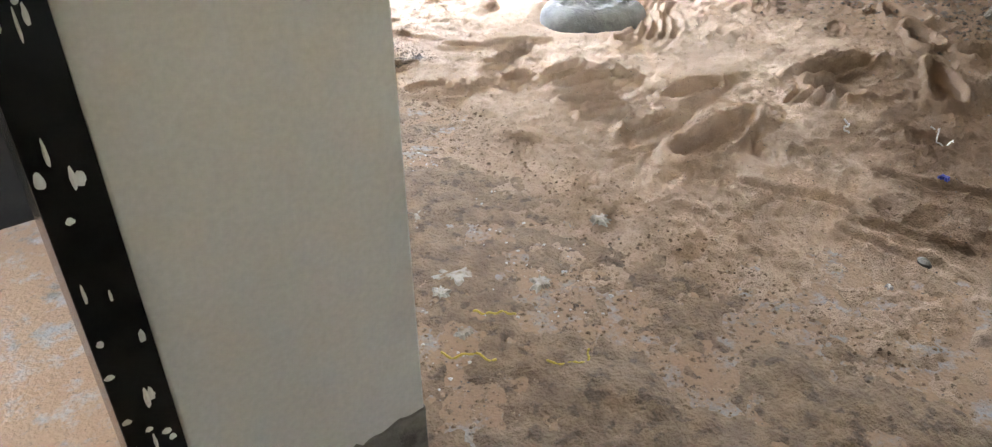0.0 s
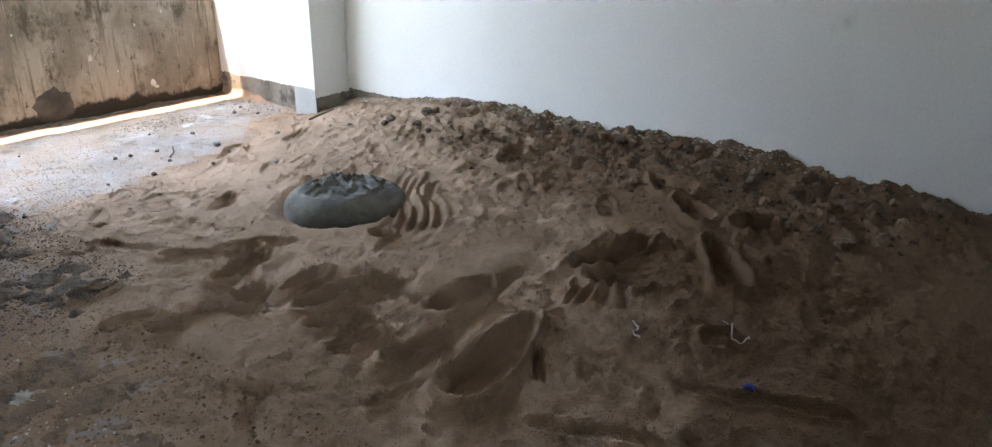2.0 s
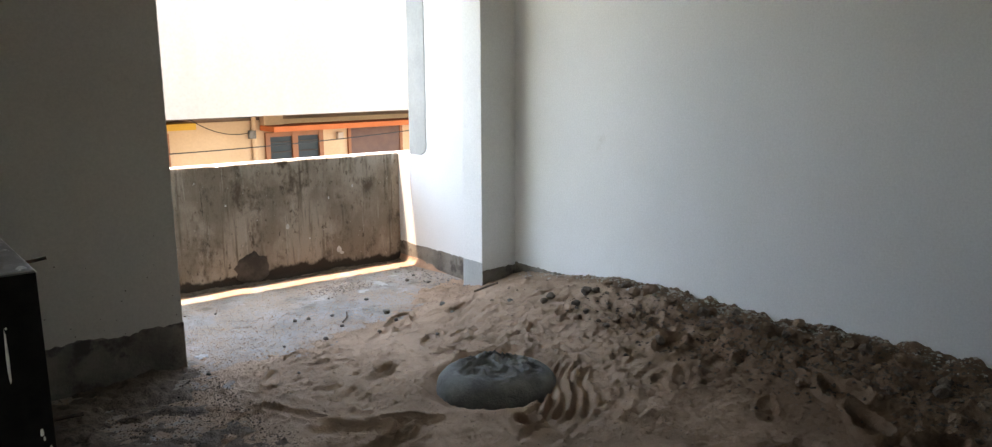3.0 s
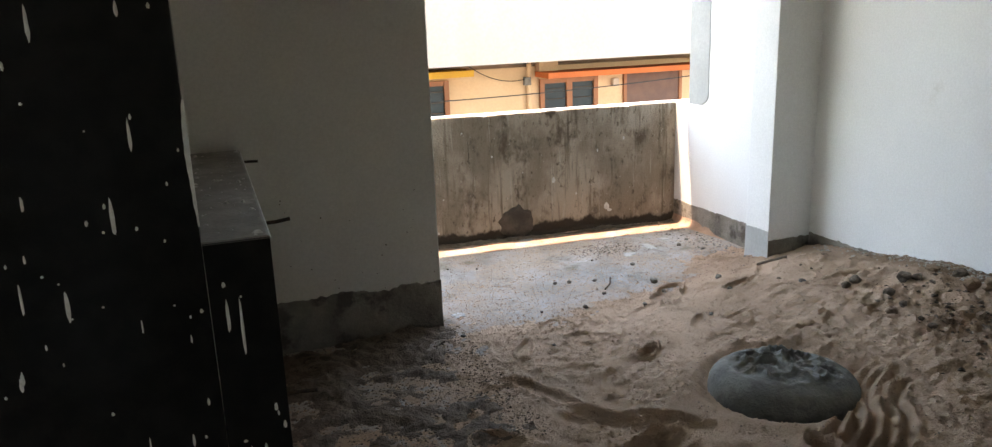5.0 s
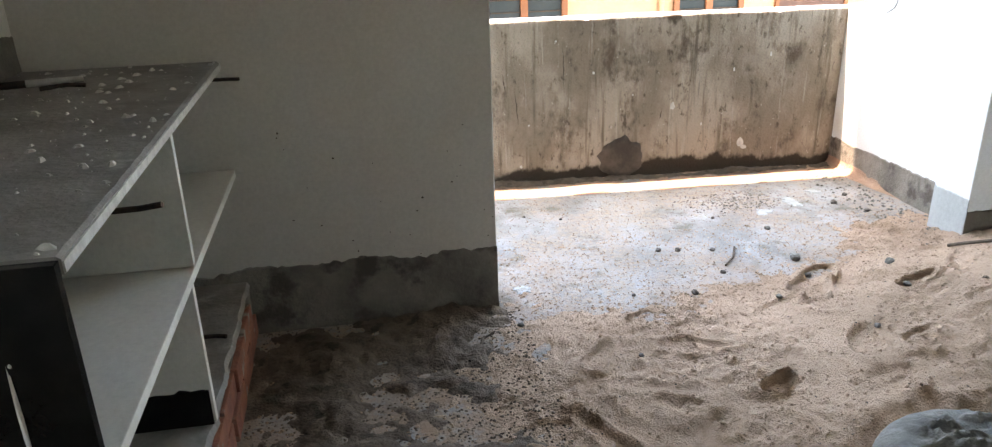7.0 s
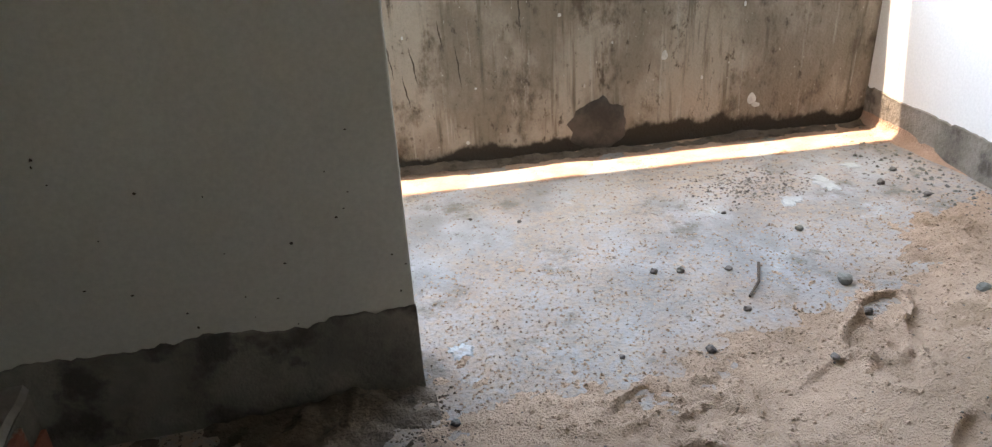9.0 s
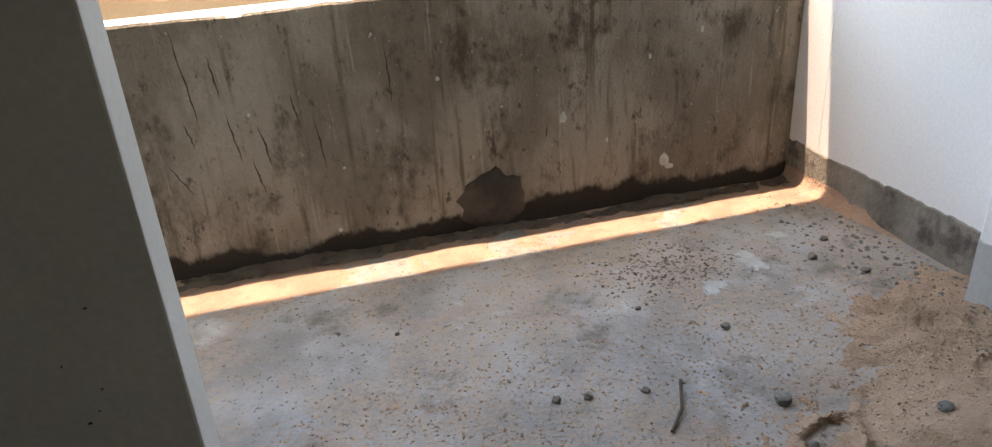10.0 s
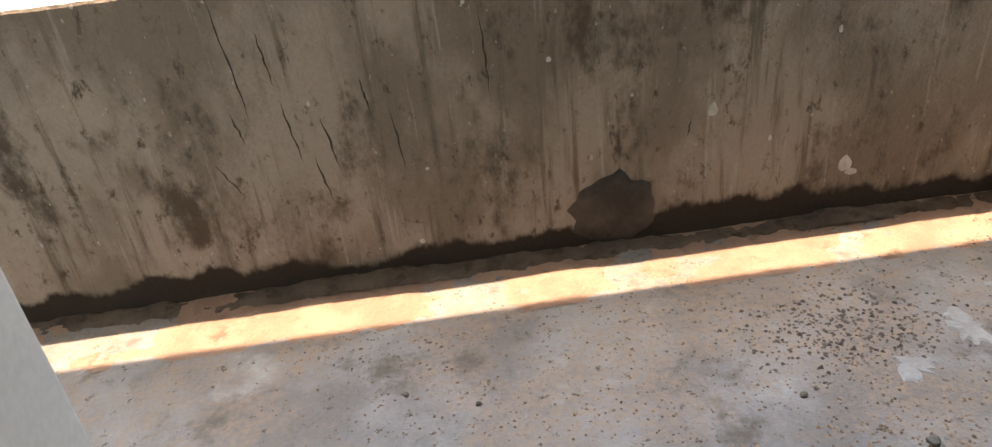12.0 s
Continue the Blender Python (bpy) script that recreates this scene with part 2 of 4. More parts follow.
def ragged_band(name, along, start, end, face, out, z0, z1, depth, material, parent, rough=0.018, seed=0):
    """A plaster band on a wall whose upper edge is broken. along: 'x' or 'y'; face: the wall's plane; out: the side it stands proud."""
    bm = bmesh.new()
    n = max(8, int(abs(end - start) / 0.015))
    rows = []
    for i in range(n + 1):
        s = start + (end - start) * i / n
        top = z1 + rough * (noise.noise((s * 5, seed, 0)) * 1.4 + noise.noise((s * 28, seed, 3)) * 0.8 + noise.noise((s * 70, seed, 7)) * 0.4)
        d = depth * (1 + 0.3 * noise.noise((s * 9, seed, 5)))
        col = []
        for off, z in ((0, z0), (d * 1.8, z0), (d, z0 + 0.05), (d, top - 0.004), (0, top)):
            c = face + out * off
            col.append(bm.verts.new((s, c, z) if along == "x" else (c, s, z)))
        rows.append(col)
    for u, v in zip(rows, rows[1:]):
        for k in range(4):
            bm.faces.new((u[k], v[k], v[k + 1], u[k + 1]))
    bm.faces.new(rows[0])
    bm.faces.new(rows[-1][::-1])
    bmesh.ops.recalc_face_normals(bm, faces=bm.faces)
    return part(name, bm, material, parent)


def splats(name, spots, material, parent, flat="y", face=0.0, out=-1, label=""):
    """Drops and runs of dried paint: (across, up, half width, half height)."""
    bm = bmesh.new()
    for k, (a, z, w, h) in enumerate(spots):
        ring, n = [], 14
        for i in range(n):
            t = 2 * math.pi * i / n
            j = 1 + 0.3 * noise.noise((a * 40 + 3 * math.cos(t), z * 40 + 3 * math.sin(t), k))
            u, v = a + w * j * math.cos(t) * (1 - 0.25 * math.sin(t)), z + h * j * math.sin(t)
            ring.append((u, v))
        mid = bm.verts.new((a, face + out * 0.004, z) if flat == "y" else (face + out * 0.004, a, z))
        vs = [bm.verts.new((u, face + out * 0.0015, v) if flat == "y" else (face + out * 0.0015, u, v)) for u, v in ring]
        for i in range(n):
            bm.faces.new((vs[i], vs[(i + 1) % n], mid))
    bmesh.ops.recalc_face_normals(bm, faces=bm.faces)
    return part(name, bm, material, parent, label)


# ---- lattice noise for the sand ----
def lattice(x, y, scale, seed):
    rng = np.random.RandomState(seed)
    g = rng.rand(257, 257)
    u, v = x * scale + 40.3, y * scale + 40.7
    i, j = np.floor(u).astype(int), np.floor(v).astype(int)
    fu, fv = u - i, v - j
    fu, fv = fu * fu * (3 - 2 * fu), fv * fv * (3 - 2 * fv)
    i, j = i % 256, j % 256
    return (g[i, j] * (1 - fu) * (1 - fv) + g[i + 1, j] * fu * (1 - fv) + g[i, j + 1] * (1 - fu) * fv + g[i + 1, j + 1] * fu * fv) * 2 - 1


def fbm(x, y, scale, octaves, seed, gain=0.5):
    s, a = 0, 1.0
    for k in range(octaves):
        s = s + a * lattice(x, y, scale * 2 ** k, seed + k)
        a *= gain
    return s


def step(t):
    t = np.clip(t, 0, 1)
    return t * t * (3 - 2 * t)


def print_mark(x, y, cx, cy, ang, length, width, deep, rim=0.4):
    """A foot or hand sized dent with a pushed-up rim."""
    ca, sa = math.cos(radians(ang)), math.sin(radians(ang))
    u, v = ((x - cx) * ca + (y - cy) * sa) / (length / 2), (-(x - cx) * sa + (y - cy) * ca) / (width / 2)
    d = np.sqrt(u * u + (v * (1 + 0.25 * u)) ** 2)
    return -deep * step((1.15 - d) / 0.35) + deep * rim * np.exp(-((d - 1.28) / 0.2) ** 2)


def groove(x, y, cx, cy, ang, length, width, deep, bend=0.0):
    ca, sa = math.cos(radians(ang)), math.sin(radians(ang))
    u, v = (x - cx) * ca + (y - cy) * sa, -(x - cx) * sa + (y - cy) * ca
    v = v - bend * np.sin(u / length * 2 * math.pi)
    g = step((length / 2 - np.abs(u)) / 0.05)
    return g * (-deep * np.exp(-(v / (width * 0.45)) ** 2) + 0.5 * deep * np.exp(-((np.abs(v) - width * 0.85) / (width * 0.3)) ** 2))


FUR = (0.77, 1.82, 0.024, -0.05, 35)


def sand_height(x0, y0):
    # every mark is drawn through a slight warp, so that no two outlines match
    x = x0 + 0.02 * fbm(x0, y0, 5, 3, 61)
    y = y0 + 0.02 * fbm(x0, y0, 5, 3, 71)
    toe = np.interp(y0, [-2.4, -1.2, -0.4, 0.4, 1.2, 1.8, 2.3, 2.9, 3.4, 4.1], [0.9, 0.25, -0.2, -0.55, -0.6, -0.2, 0.0, 0.3, 0.62, 1.5])
    top = np.interp(y0, [-2.4, -1.0, 0.0, 0.8, 2.6, 3.2, 3.6, 4.1], [0.03, 0.16, 0.25, 0.255, 0.23, 0.165, 0.08, 0.0])
    toe = toe + 0.16 * fbm(x0, y0, 1.3, 3, 11)
    t = np.clip((x0 - toe) / (1.97 - toe), -0.4, 1.1)
    h = top * np.where(t > 0, 0.75 * t + 0.25 * step(t), 0.25 * t)
    h = h + 0.026 * step((x0 + 1.05 + 0.25 * lattice(x0, y0, 2.1, 55)) / 0.5) * step((y0 + 0.2) / 0.6) * step((3.75 - y0 + 0.25 * lattice(x0, y0, 2.6, 56)) / 0.7) * step((2.2 - 0.0 * x0) / 1.0)
    h = h - step((y0 - 3.35) / 0.4) * (0.008 + 0.009 * fbm(x0, y0, 18, 4, 58, 0.7))
    near = step(t * 2.5)
    crest = step((x0 - 1.25) / 0.6) * step((3.2 - y0) / 1.2)
    rough = step((fbm(x0, y0, 1.6, 2, 81) + 0.25) / 0.7)
    h = h + near * (0.022 * fbm(x, y, 2.6, 3, 21) + 0.006 * (0.3 + rough) * fbm(x, y, 10, 4, 25, 0.6))
    clod = np.maximum(0, fbm(x, y, 11, 3, 35) - 0.15)
    h = h + crest * (0.017 * fbm(x, y, 7.5, 4, 31, 0.65) + 0.028 * clod)
    h = h + near * rough * 0.018 * np.maximum(0, fbm(x, y, 26, 2, 37) - 0.2)
    patch = step((lattice(x0, y0, 2.2, 51) + 0.6 * lattice(x0, y0, 7, 52) + 0.5 * lattice(x0, y0, 19, 53) + 0.5) / 0.9) * step((x0 + 1.9) / 0.8) * step((3.9 - y0) / 0.8)
    h = h + 0.011 * patch * (1 - near) + 0.006 * fbm(x0, y0, 24, 3, 41, 0.65) * (0.5 + patch) - 0.004
    bed = h
    soft = 0.35 + 0.65 * step((x0 + 1.4) / 1.0)
    rng = np.random.RandomState(5)
    for _ in range(120):
        cx, cy = rng.uniform(-0.9, 1.85), rng.uniform(-1.0, 3.75)
        s, ang, deep = rng.uniform(0.5, 1.05), rng.uniform(-30, 75), rng.uniform(0.004, 0.013)
        if math.hypot(cx - 0.70, cy - 2.08) < 0.42 or (0.3 < cx < 0.95 and 0.8 < cy < 1.32) or (0.4 < cx < 1.3 and 1.4 < cy < 2.2):
            continue
        h = h + soft * print_mark(x, y, cx, cy, ang, 0.26 * s, 0.10 * s, deep, 0.6)
    # trail of deep steps beside the cement lump
    trail = ((-0.06, 2.23, -50, 0.28, 0.10, 0.030), (0.14, 2.09, -50, 0.24, 0.08, 0.026), (-0.05, 1.94, 14, 0.26, 0.08, 0.042), (-0.55, 2.25, -19, 0.17, 0.11, 0.036), (-0.64, 2.56, -29, 0.17, 0.09, 0.024),
             (-0.58, 1.90, 4, 0.19, 0.13, 0.036), (-0.52, 1.76, -8, 0.11, 0.10, 0.034), (-0.35, 1.74, -23, 0.19, 0.065, 0.028), (-0.17, 1.68, 6, 0.14, 0.10, 0.042), (0.01, 1.57, 3, 0.20, 0.11, 0.042),
             (-0.01, 1.38, -6, 0.27, 0.12, 0.042), (-0.14, 1.20, -47, 0.23, 0.08, 0.036), (-0.20, 1.08, -23, 0.19, 0.055, 0.034), (-0.13, 0.87, -7, 0.25, 0.09, 0.044), (0.15, 1.30, -11, 0.14, 0.10, 0.036))
    # dents on the heap itself and beyond the lump
    dents = ((0.25, 0.94, -1, 0.27, 0.18, 0.056), (0.81, 0.61, -31, 0.34, 0.13, 0.050), (0.66, 0.50, -74, 0.23, 0.10, 0.034), (0.47, 1.58, -35, 0.10, 0.13, 0.046), (1.53, 0.71, 68, 0.26, 0.15, 0.036),
             (1.34, 0.50, 61, 0.22, 0.12, 0.046), (1.38, 0.22, -26, 0.2, 0.15, 0.05), (0.56, 0.0, -56, 0.14, 0.11, 0.02), (-0.1, 3.05, 60, 0.2, 0.08, 0.014), (0.42, 2.72, 30, 0.16, 0.08, 0.03),
             (0.95, 3.38, 45, 0.26, 0.14, 0.024), (1.08, 3.5, 30, 0.16, 0.12, 0.03), (1.3, 3.2, 20, 0.2, 0.08, 0.02), (1.5, 1.6, 10, 0.25, 0.12, 0.03), (1.0, 0.2, 40, 0.3, 0.14, 0.045))
    for cx, cy, ang, ln, wd, deep in trail + dents:
        h = h + print_mark(x, y, cx, cy, ang, ln, wd * 0.9, deep, 0.75)
    # one crisp shoe print
    h = h + print_mark(x0 + 0.01 * (x - x0), y0 + 0.01 * (y - y0), 0.0, 0.60, 3, 0.46, 0.16, 0.052, 0.7)
    h = h + 0.018 * np.exp(-(((x0 + 0.17) / 0.10) ** 2 + ((y0 - 0.56) / 0.06) ** 2) ** 2)
    # broad smooth hollow
    w = np.exp(-(((x - 0.60) / 0.27) ** 2 + ((y - 1.05) / 0.17) ** 2) ** 2)
    h = h * (1 - 0.85 * w) + 0.85 * w * (0.135 + 0.07 * (x - 0.60) - 0.06 * (y - 1.05))
    h = h - 0.035 * np.exp(-(((x - 0.42) / 0.2) ** 2 + ((y - 0.88) / 0.05) ** 2))
    # finger-drawn furrows
    for k in range(5):
        h = h + groove(0.5 * (x0 + x), 0.5 * (y0 + y), FUR[0] + FUR[2] * k, FUR[1] + FUR[3] * k, FUR[4] + 1.5 * k, 0.70 - 0.03 * k, 0.042, 0.024 + 0.004 * (k % 3), 0.03)
    for k in range(4):
        h = h + groove(x, y, 0.50 + 0.03 * k, 0.60 - 0.055 * k, 8 + 4 * k, 0.15, 0.034, 0.028)
    # long scrape marks towards the near end of the heap
    for cx, cy, ang, ln in ((-0.32, 0.72, -35, 0.28), (0.06, 0.45, 13, 0.2), (-0.10, 0.13, -68, 0.5), (-0.12, -0.28, -87, 0.5), (0.0, -0.27, -78, 0.4), (0.35, -0.2, -75, 0.6), (-0.66, 1.05, 32, 0.13), (-0.59, 1.16, -80, 0.26), (-0.2, 2.55, 115, 0.4)):
        h = h + groove(x, y, cx, cy, ang, ln, 0.04, 0.022, 0.01)
    # crumbled lumps trodden loose over the near side
    loose = step((1.3 - y0) / 0.7) * step((fbm(x0, y0, 2.4, 2, 83) + 0.5) / 0.6)
    h = h + loose * (0.5 + 0.5 * near) * (0.009 * np.maximum(0, fbm(x, y, 21, 2, 39) - 0.15) + 0.002 * fbm(x, y, 40, 2, 43)) * step((0.5 - y0 + 0.5 * np.maximum(0, x0 - 0.9) - 0.6 * np.minimum(0, x0 + 0.6)) / 0.4)
    # the lump has sunk in and pushed up a collar
    d = np.hypot((x0 - 0.70), (y0 - 2.08)) / 0.32
    h = h * (1 - 0.6 * np.exp(-d ** 4)) + 0.025 * np.exp(-((d - 1.22) / 0.16) ** 2)
    return np.where(bed > 0.006, np.maximum(h, np.minimum(bed, 0.004 + 0.004 * fbm(x0, y0, 30, 2, 95))), h)


def grid_sheet(name, xs, ys, material):
    X, Y = np.meshgrid(xs, ys, indexing="ij")
    Z = sand_height(X, Y)
    me = bpy.data.meshes.new(name)
    nx, ny = X.shape
    co = np.stack([X, Y, Z], -1).reshape(-1, 3)
    idx = np.arange(nx * ny).reshape(nx, ny)
    q = np.stack([idx[:-1, :-1], idx[1:, :-1], idx[1:, 1:], idx[:-1, 1:]], -1).reshape(-1, 4)
    keep = (co[q][:, :, 2].max(1) > -0.004)
    q = q[keep]
    used, inv = np.unique(q, return_inverse=True)
    me.from_pydata(co[used].tolist(), [], inv.reshape(-1, 4).tolist())
    me.materials.append(material)
    me.polygons.foreach_set("use_smooth", np.ones(len(me.polygons), dtype=bool))
    return new(name, me)


# ---- the building ----
CEIL = 3.05
structure("floor", (-4.6, -3.6, -0.15), (2.19, 5.46, 0.0), FLOOR, "rough dusty concrete floor strewn with red sand", "floor")
ceiling = structure("ceiling", (-4.6, -3.6, CEIL), (2.4, 5.18, CEIL + 0.14), WHITE, "plain white concrete ceiling slab", "ceiling")
SKEW = 0.057  # the balcony's front runs slightly askew to the hall
for v in ceiling.data.vertices:
    if v.co.y > 5:
        v.co.y -= SKEW * (v.co.x - 1.4)
wall_r = structure("wall_east", (2.19, -3.6, -0.15), (2.38, 3.64, CEIL), WHITE, "long pale white painted plaster wall behind the sand heap")
column = structure("column", (1.862, 3.64, 0.0), (2.38, 3.87, CEIL), WHITE, "white painted square concrete column at the balcony", "column", 0.006)
ragged_band("unpainted_band", "x", 1.864, 2.188, 3.64, -1, 0.0, 0.17, 0.003, PLASTER, column, 0.012, 2)
ragged_band("unpainted_band", "y", 3.638, 3.868, 1.862, -1, 0.0, 0.23, 0.003, GREYBAND, column, 0.01, 3)
ragged_band("unpainted_band", "y", 2.7, 3.636, 2.19, -1, 0.0, 0.19, 0.003, PLASTER, wall_r, 0.012, 6)
wall_b = structure("wall_balcony", (2.0, 3.872, 0.0), (2.2, 4.78, CEIL), WHITE, "white painted balcony side wall with bare cement foot")
structure("wall_balcony_low", (2.0, 4.782, 0.0), (2.2, 5.12, 0.945), WHITE, "low white return of the balcony side wall")
ragged_band("unpainted_band", "y", 3.875, 4.98, 2.0, -1, 0.0, 0.175, 0.006, PLASTER, wall_b, 0.010, 4)


def grey_strip():
    bm = bmesh.new()
    ys = []
    n = 70
    for i in range(n + 1):
        z = 0.955 + (CEIL - 0.96) * i / n
        r = min(1, i / 3)
        y0 = 4.535 + 0.012 * noise.noise((z * 3, 1, 0)) + 0.006 * noise.noise((z * 17, 4, 0)) + 0.07 * (1 - math.sqrt(max(0, 1 - (1 - r) ** 2)))
        ys.append([bm.verts.new((x, y, z)) for x, y in ((1.9995, y0), (1.995, y0 + 0.006), (1.995, 4.7798), (1.9995, 4.7798))])
    for u, v in zip(ys, ys[1:]):
        for k in range(3):
            bm.faces.new((u[k], v[k], v[k + 1], u[k + 1]))
    bmesh.ops.recalc_face_normals(bm, faces=bm.faces)
    return part("grey_putty_strip", bm, GREYBAND, wall_b, "unpainted grey strip down the wall's end")


grey_strip()
bm = bmesh.new()
tube(bm, [(2.02, 3.89, 0.95), (1.965, 3.888, 0.948)], 0.009, 8)
part("iron_stub", bm, RUST, wall_b, "short cut iron rod end")


def parapet():
    bm = bmesh.new()
    n = 260
    rows = []
    for i in range(n + 1):
        x = -4.6 + 6.6 * i / n
        w = 0.006 * noise.noise((x * 3, 0, 0)) + 0.004 * noise.noise((x * 13, 2, 0))
        rows.append([bm.verts.new((x, y, z)) for y, z in ((4.985, 0.0), (4.996, 0.035), (5.0 + w * 0.3, 0.3), (5.0, 0.7), (5.0 + w, 0.94 + w * 0.7), (5.006 + w, 0.949 + w), (5.115, 0.952), (5.12, 0.94), (5.12, -0.15))])
    for u, v in zip(rows, rows[1:]):
        for k in range(8):
            bm.faces.new((u[k], v[k], v[k + 1], u[k + 1]))
    bm.faces.new(rows[0])
    bm.faces.new(rows[-1][::-1])
    bmesh.ops.recalc_face_normals(bm, faces=bm.faces)
    for f in bm.faces:
        f.material_index = 1 if f.normal.z > 0.6 else 0
    ob = part("parapet", bm, PARAPET, None)
    ob.data.materials.append(WHITE)
    return tagged(ob, "balcony parapet of streaked, mossy cement plaster", "parapet", "", "structure")


def askew():
    c = Matrix.Translation((1.4, 5.0, 0))
    return c @ Matrix.Rotation(-math.atan(SKEW), 4, "Z") @ c.inverted()


def fillet():
    """Rounded mortar in the angle between the floor and the balcony's side wall."""
    bm = bmesh.new()
    rows = []
    for i in range(61):
        y = 4.25 + 0.73 * i / 60
        r = 0.055 * min(1, (y - 4.2) / 0.4) * (1 + 0.25 * noise.noise((y * 8, 2, 1)))
        rows.append([bm.verts.new((1.9935 - r * (1 - math.sin(t)), y, r * (1 - math.cos(t)) + 0.001)) for t in [math.pi / 2 * k / 7 for k in range(8)]])
    for u, v in zip(rows, rows[1:]):
        for k in range(7):
            bm.faces.new((u[k], v[k], v[k + 1], u[k + 1]))
    bmesh.ops.recalc_face_normals(bm, faces=bm.faces)
    return part("mortar_fillet", bm, DUST, wall_b, "rounded mortar along the wall's foot", True)


fillet()
par = parapet()
par.matrix_world = askew()


def disc_patch():
    bm = bmesh.new()
    c = bm.verts.new((0.66, 4.988, 0.115))
    rings = []
    for rr, dep in ((0.6, 4.985), (0.93, 4.986), (1.0, 4.999)):
        rings.append([bm.verts.new((0.66 + 0.135 * rr * math.cos(t) * (1 + 0.22 * noise.noise((3 * math.cos(t), 3 * math.sin(t), 1))), dep,
                                    max(0.01, 0.115 + 0.13 * rr * math.sin(t) * (1 + 0.22 * noise.noise((3 * math.cos(t), 3 * math.sin(t), 5)))))) for t in [2 * math.pi * k / 40 for k in range(40)]])
    for k in range(40):
        bm.faces.new((c, rings[0][k], rings[0][(k + 1) % 40]))
        for a, b in zip(rings, rings[1:]):
            bm.faces.new((a[k], b[k], b[(k + 1) % 40], a[(k + 1) % 40]))
    bmesh.ops.recalc_face_normals(bm, faces=bm.faces)
    return part("cement_patch", bm, simple("dark_damp_cement", (0.055, 0.046, 0.038), (0.11, 0.092, 0.076), 7, 0.95, 0.6, 70), par, "dark round cement patch", True)


disc_patch()
splats("paint_splash", [(1.405, 0.175, 0.022, 0.028), (1.43, 0.14, 0.02, 0.012), (0.965, 0.42, 0.014, 0.022), (0.482, 0.64, 0.008, 0.008), (1.33, 0.62, 0.006, 0.012), (1.55, 0.7, 0.006, 0.014),
                        (0.26, 0.83, 0.006, 0.006), (0.72, 0.5, 0.005, 0.006), (1.15, 0.3, 0.006, 0.01), (0.1, 0.35, 0.006, 0.005), (-0.2, 0.6, 0.005, 0.008), (0.05, 0.1, 0.009, 0.009)],
       SPLASH, par, "y", 4.997, -1, "splashes of white paint")


def cracks():
    bm = bmesh.new()
    rng = random.Random(3)
    lines = [(-0.40, 0.93, 0.36, 0.03), (-0.30, 0.82, 0.16, 0.02), (-0.28, 0.62, 0.2, 0.03), (-0.18, 0.56, 0.17, 0.03), (-0.05, 0.66, 0.12, 0.015), (-0.22, 0.44, 0.16, 0.03),
             (-0.42, 0.6, 0.1, 0.02), (0.02, 0.55, 0.2, 0.02), (-0.5, 0.45, 0.12, 0.06), (0.3, 0.8, 0.25, 0.01), (0.9, 0.4, 0.06, -0.01)]
    for x, z, ln, lean in lines:
        pts, n = [], 14
        for i in range(n + 1):
            t = i / n
            pts.append((x + lean * t + 0.006 * noise.noise((x * 9, t * 6, 1)), z - ln * t))
        wd = [0.0028 * math.sin(math.pi * min(1, max(0, (i + 0.4) / (n + 0.8)))) * (0.6 + 0.6 * rng.random()) for i in range(n + 1)]
        v = [[bm.verts.new((px + s * w, 4.9965, pz)) for s in (-1, 1)] for (px, pz), w in zip(pts, wd)]
        for a, b in zip(v, v[1:]):
            bm.faces.new((a[0], a[1], b[1], b[0]))
    return part("crack", bm, simple("dark_crack", (0.05, 0.04, 0.03), (0.08, 0.065, 0.05), 20, 1.0, 0.0), par, "dark vertical cracks and runs")


cracks()
wall_s = structure("wall_stub", (-4.6, 3.53, 0.0), (-0.378, 3.72, CEIL), PRIMER, "dull white wall with a bare cement foot", "wall", 0.006)
ragged_band("unpainted_band", "x", -1.97, -0.376, 3.53, -1, 0.0, 0.275, 0.005, PLASTER, wall_s, 0.02, 8)
ragged_band("unpainted_band", "y", 3.531, 3.719, -0.378, 1, 0.0, 0.24, 0.003, PLASTER, wall_s, 0.02, 9)
splats("dirt_fleck", [(-0.39 - 0.9 * random.random() ** 1.5, 0.27 + 0.55 * random.random() ** 2, 0.0015 + 0.003 * random.random() ** 2, 0.0015 + 0.003 * random.random() ** 2) for k in range(26)], TWIG, wall_s, "y", 3.529, -1)
wall_c = structure("wall_counter_back", (-2.2, 1.93, 0.0), (-1.97, 3.528, CEIL), PRIMER, "dull white wall behind the stone counter")
ragged_band("unpainted_band", "y", 1.932, 3.526, -1.97, 1, 1.072, 1.19, 0.004, PLASTER, wall_c, 0.02, 22)
pier = structure("wall_pier", (-2.36, -0.10, 0.0), (-1.878, 0.05, CEIL), PRIMER, "plain off-white wall pier beside a doorway", "wall", 0.006)
ragged_band("unpainted_band", "x", -2.357, -1.88, -0.10, -1, 0.0, 0.245, 0.004, PLASTER, pier, 0.022, 12)
ragged_band("unpainted_band", "y", -0.098, 0.048, -1.878, 1, 0.0, 0.3, 0.003, PLASTER, pier, 0.05, 13)
jamb = structure("door_jamb", (-2.45, -0.118, 0.0), (-2.362, 0.06, 2.1), GRANITE, "black granite door jamb spattered with white paint", "door frame", 0.003)
rng = random.Random(9)
splats("paint_splash", [(rng.uniform(-2.44, -2.37), rng.uniform(0.05, 1.3), rng.uniform(0.002, 0.008), rng.uniform(0.004, 0.022)) for _ in range(46)], SPLASH, jamb, "y", -0.118, -1, "white paint spatter")
structure("wall_over_door", (-3.6, -0.10, 2.1), (-2.362, 0.05, CEIL), PRIMER, "plain wall above the doorway")
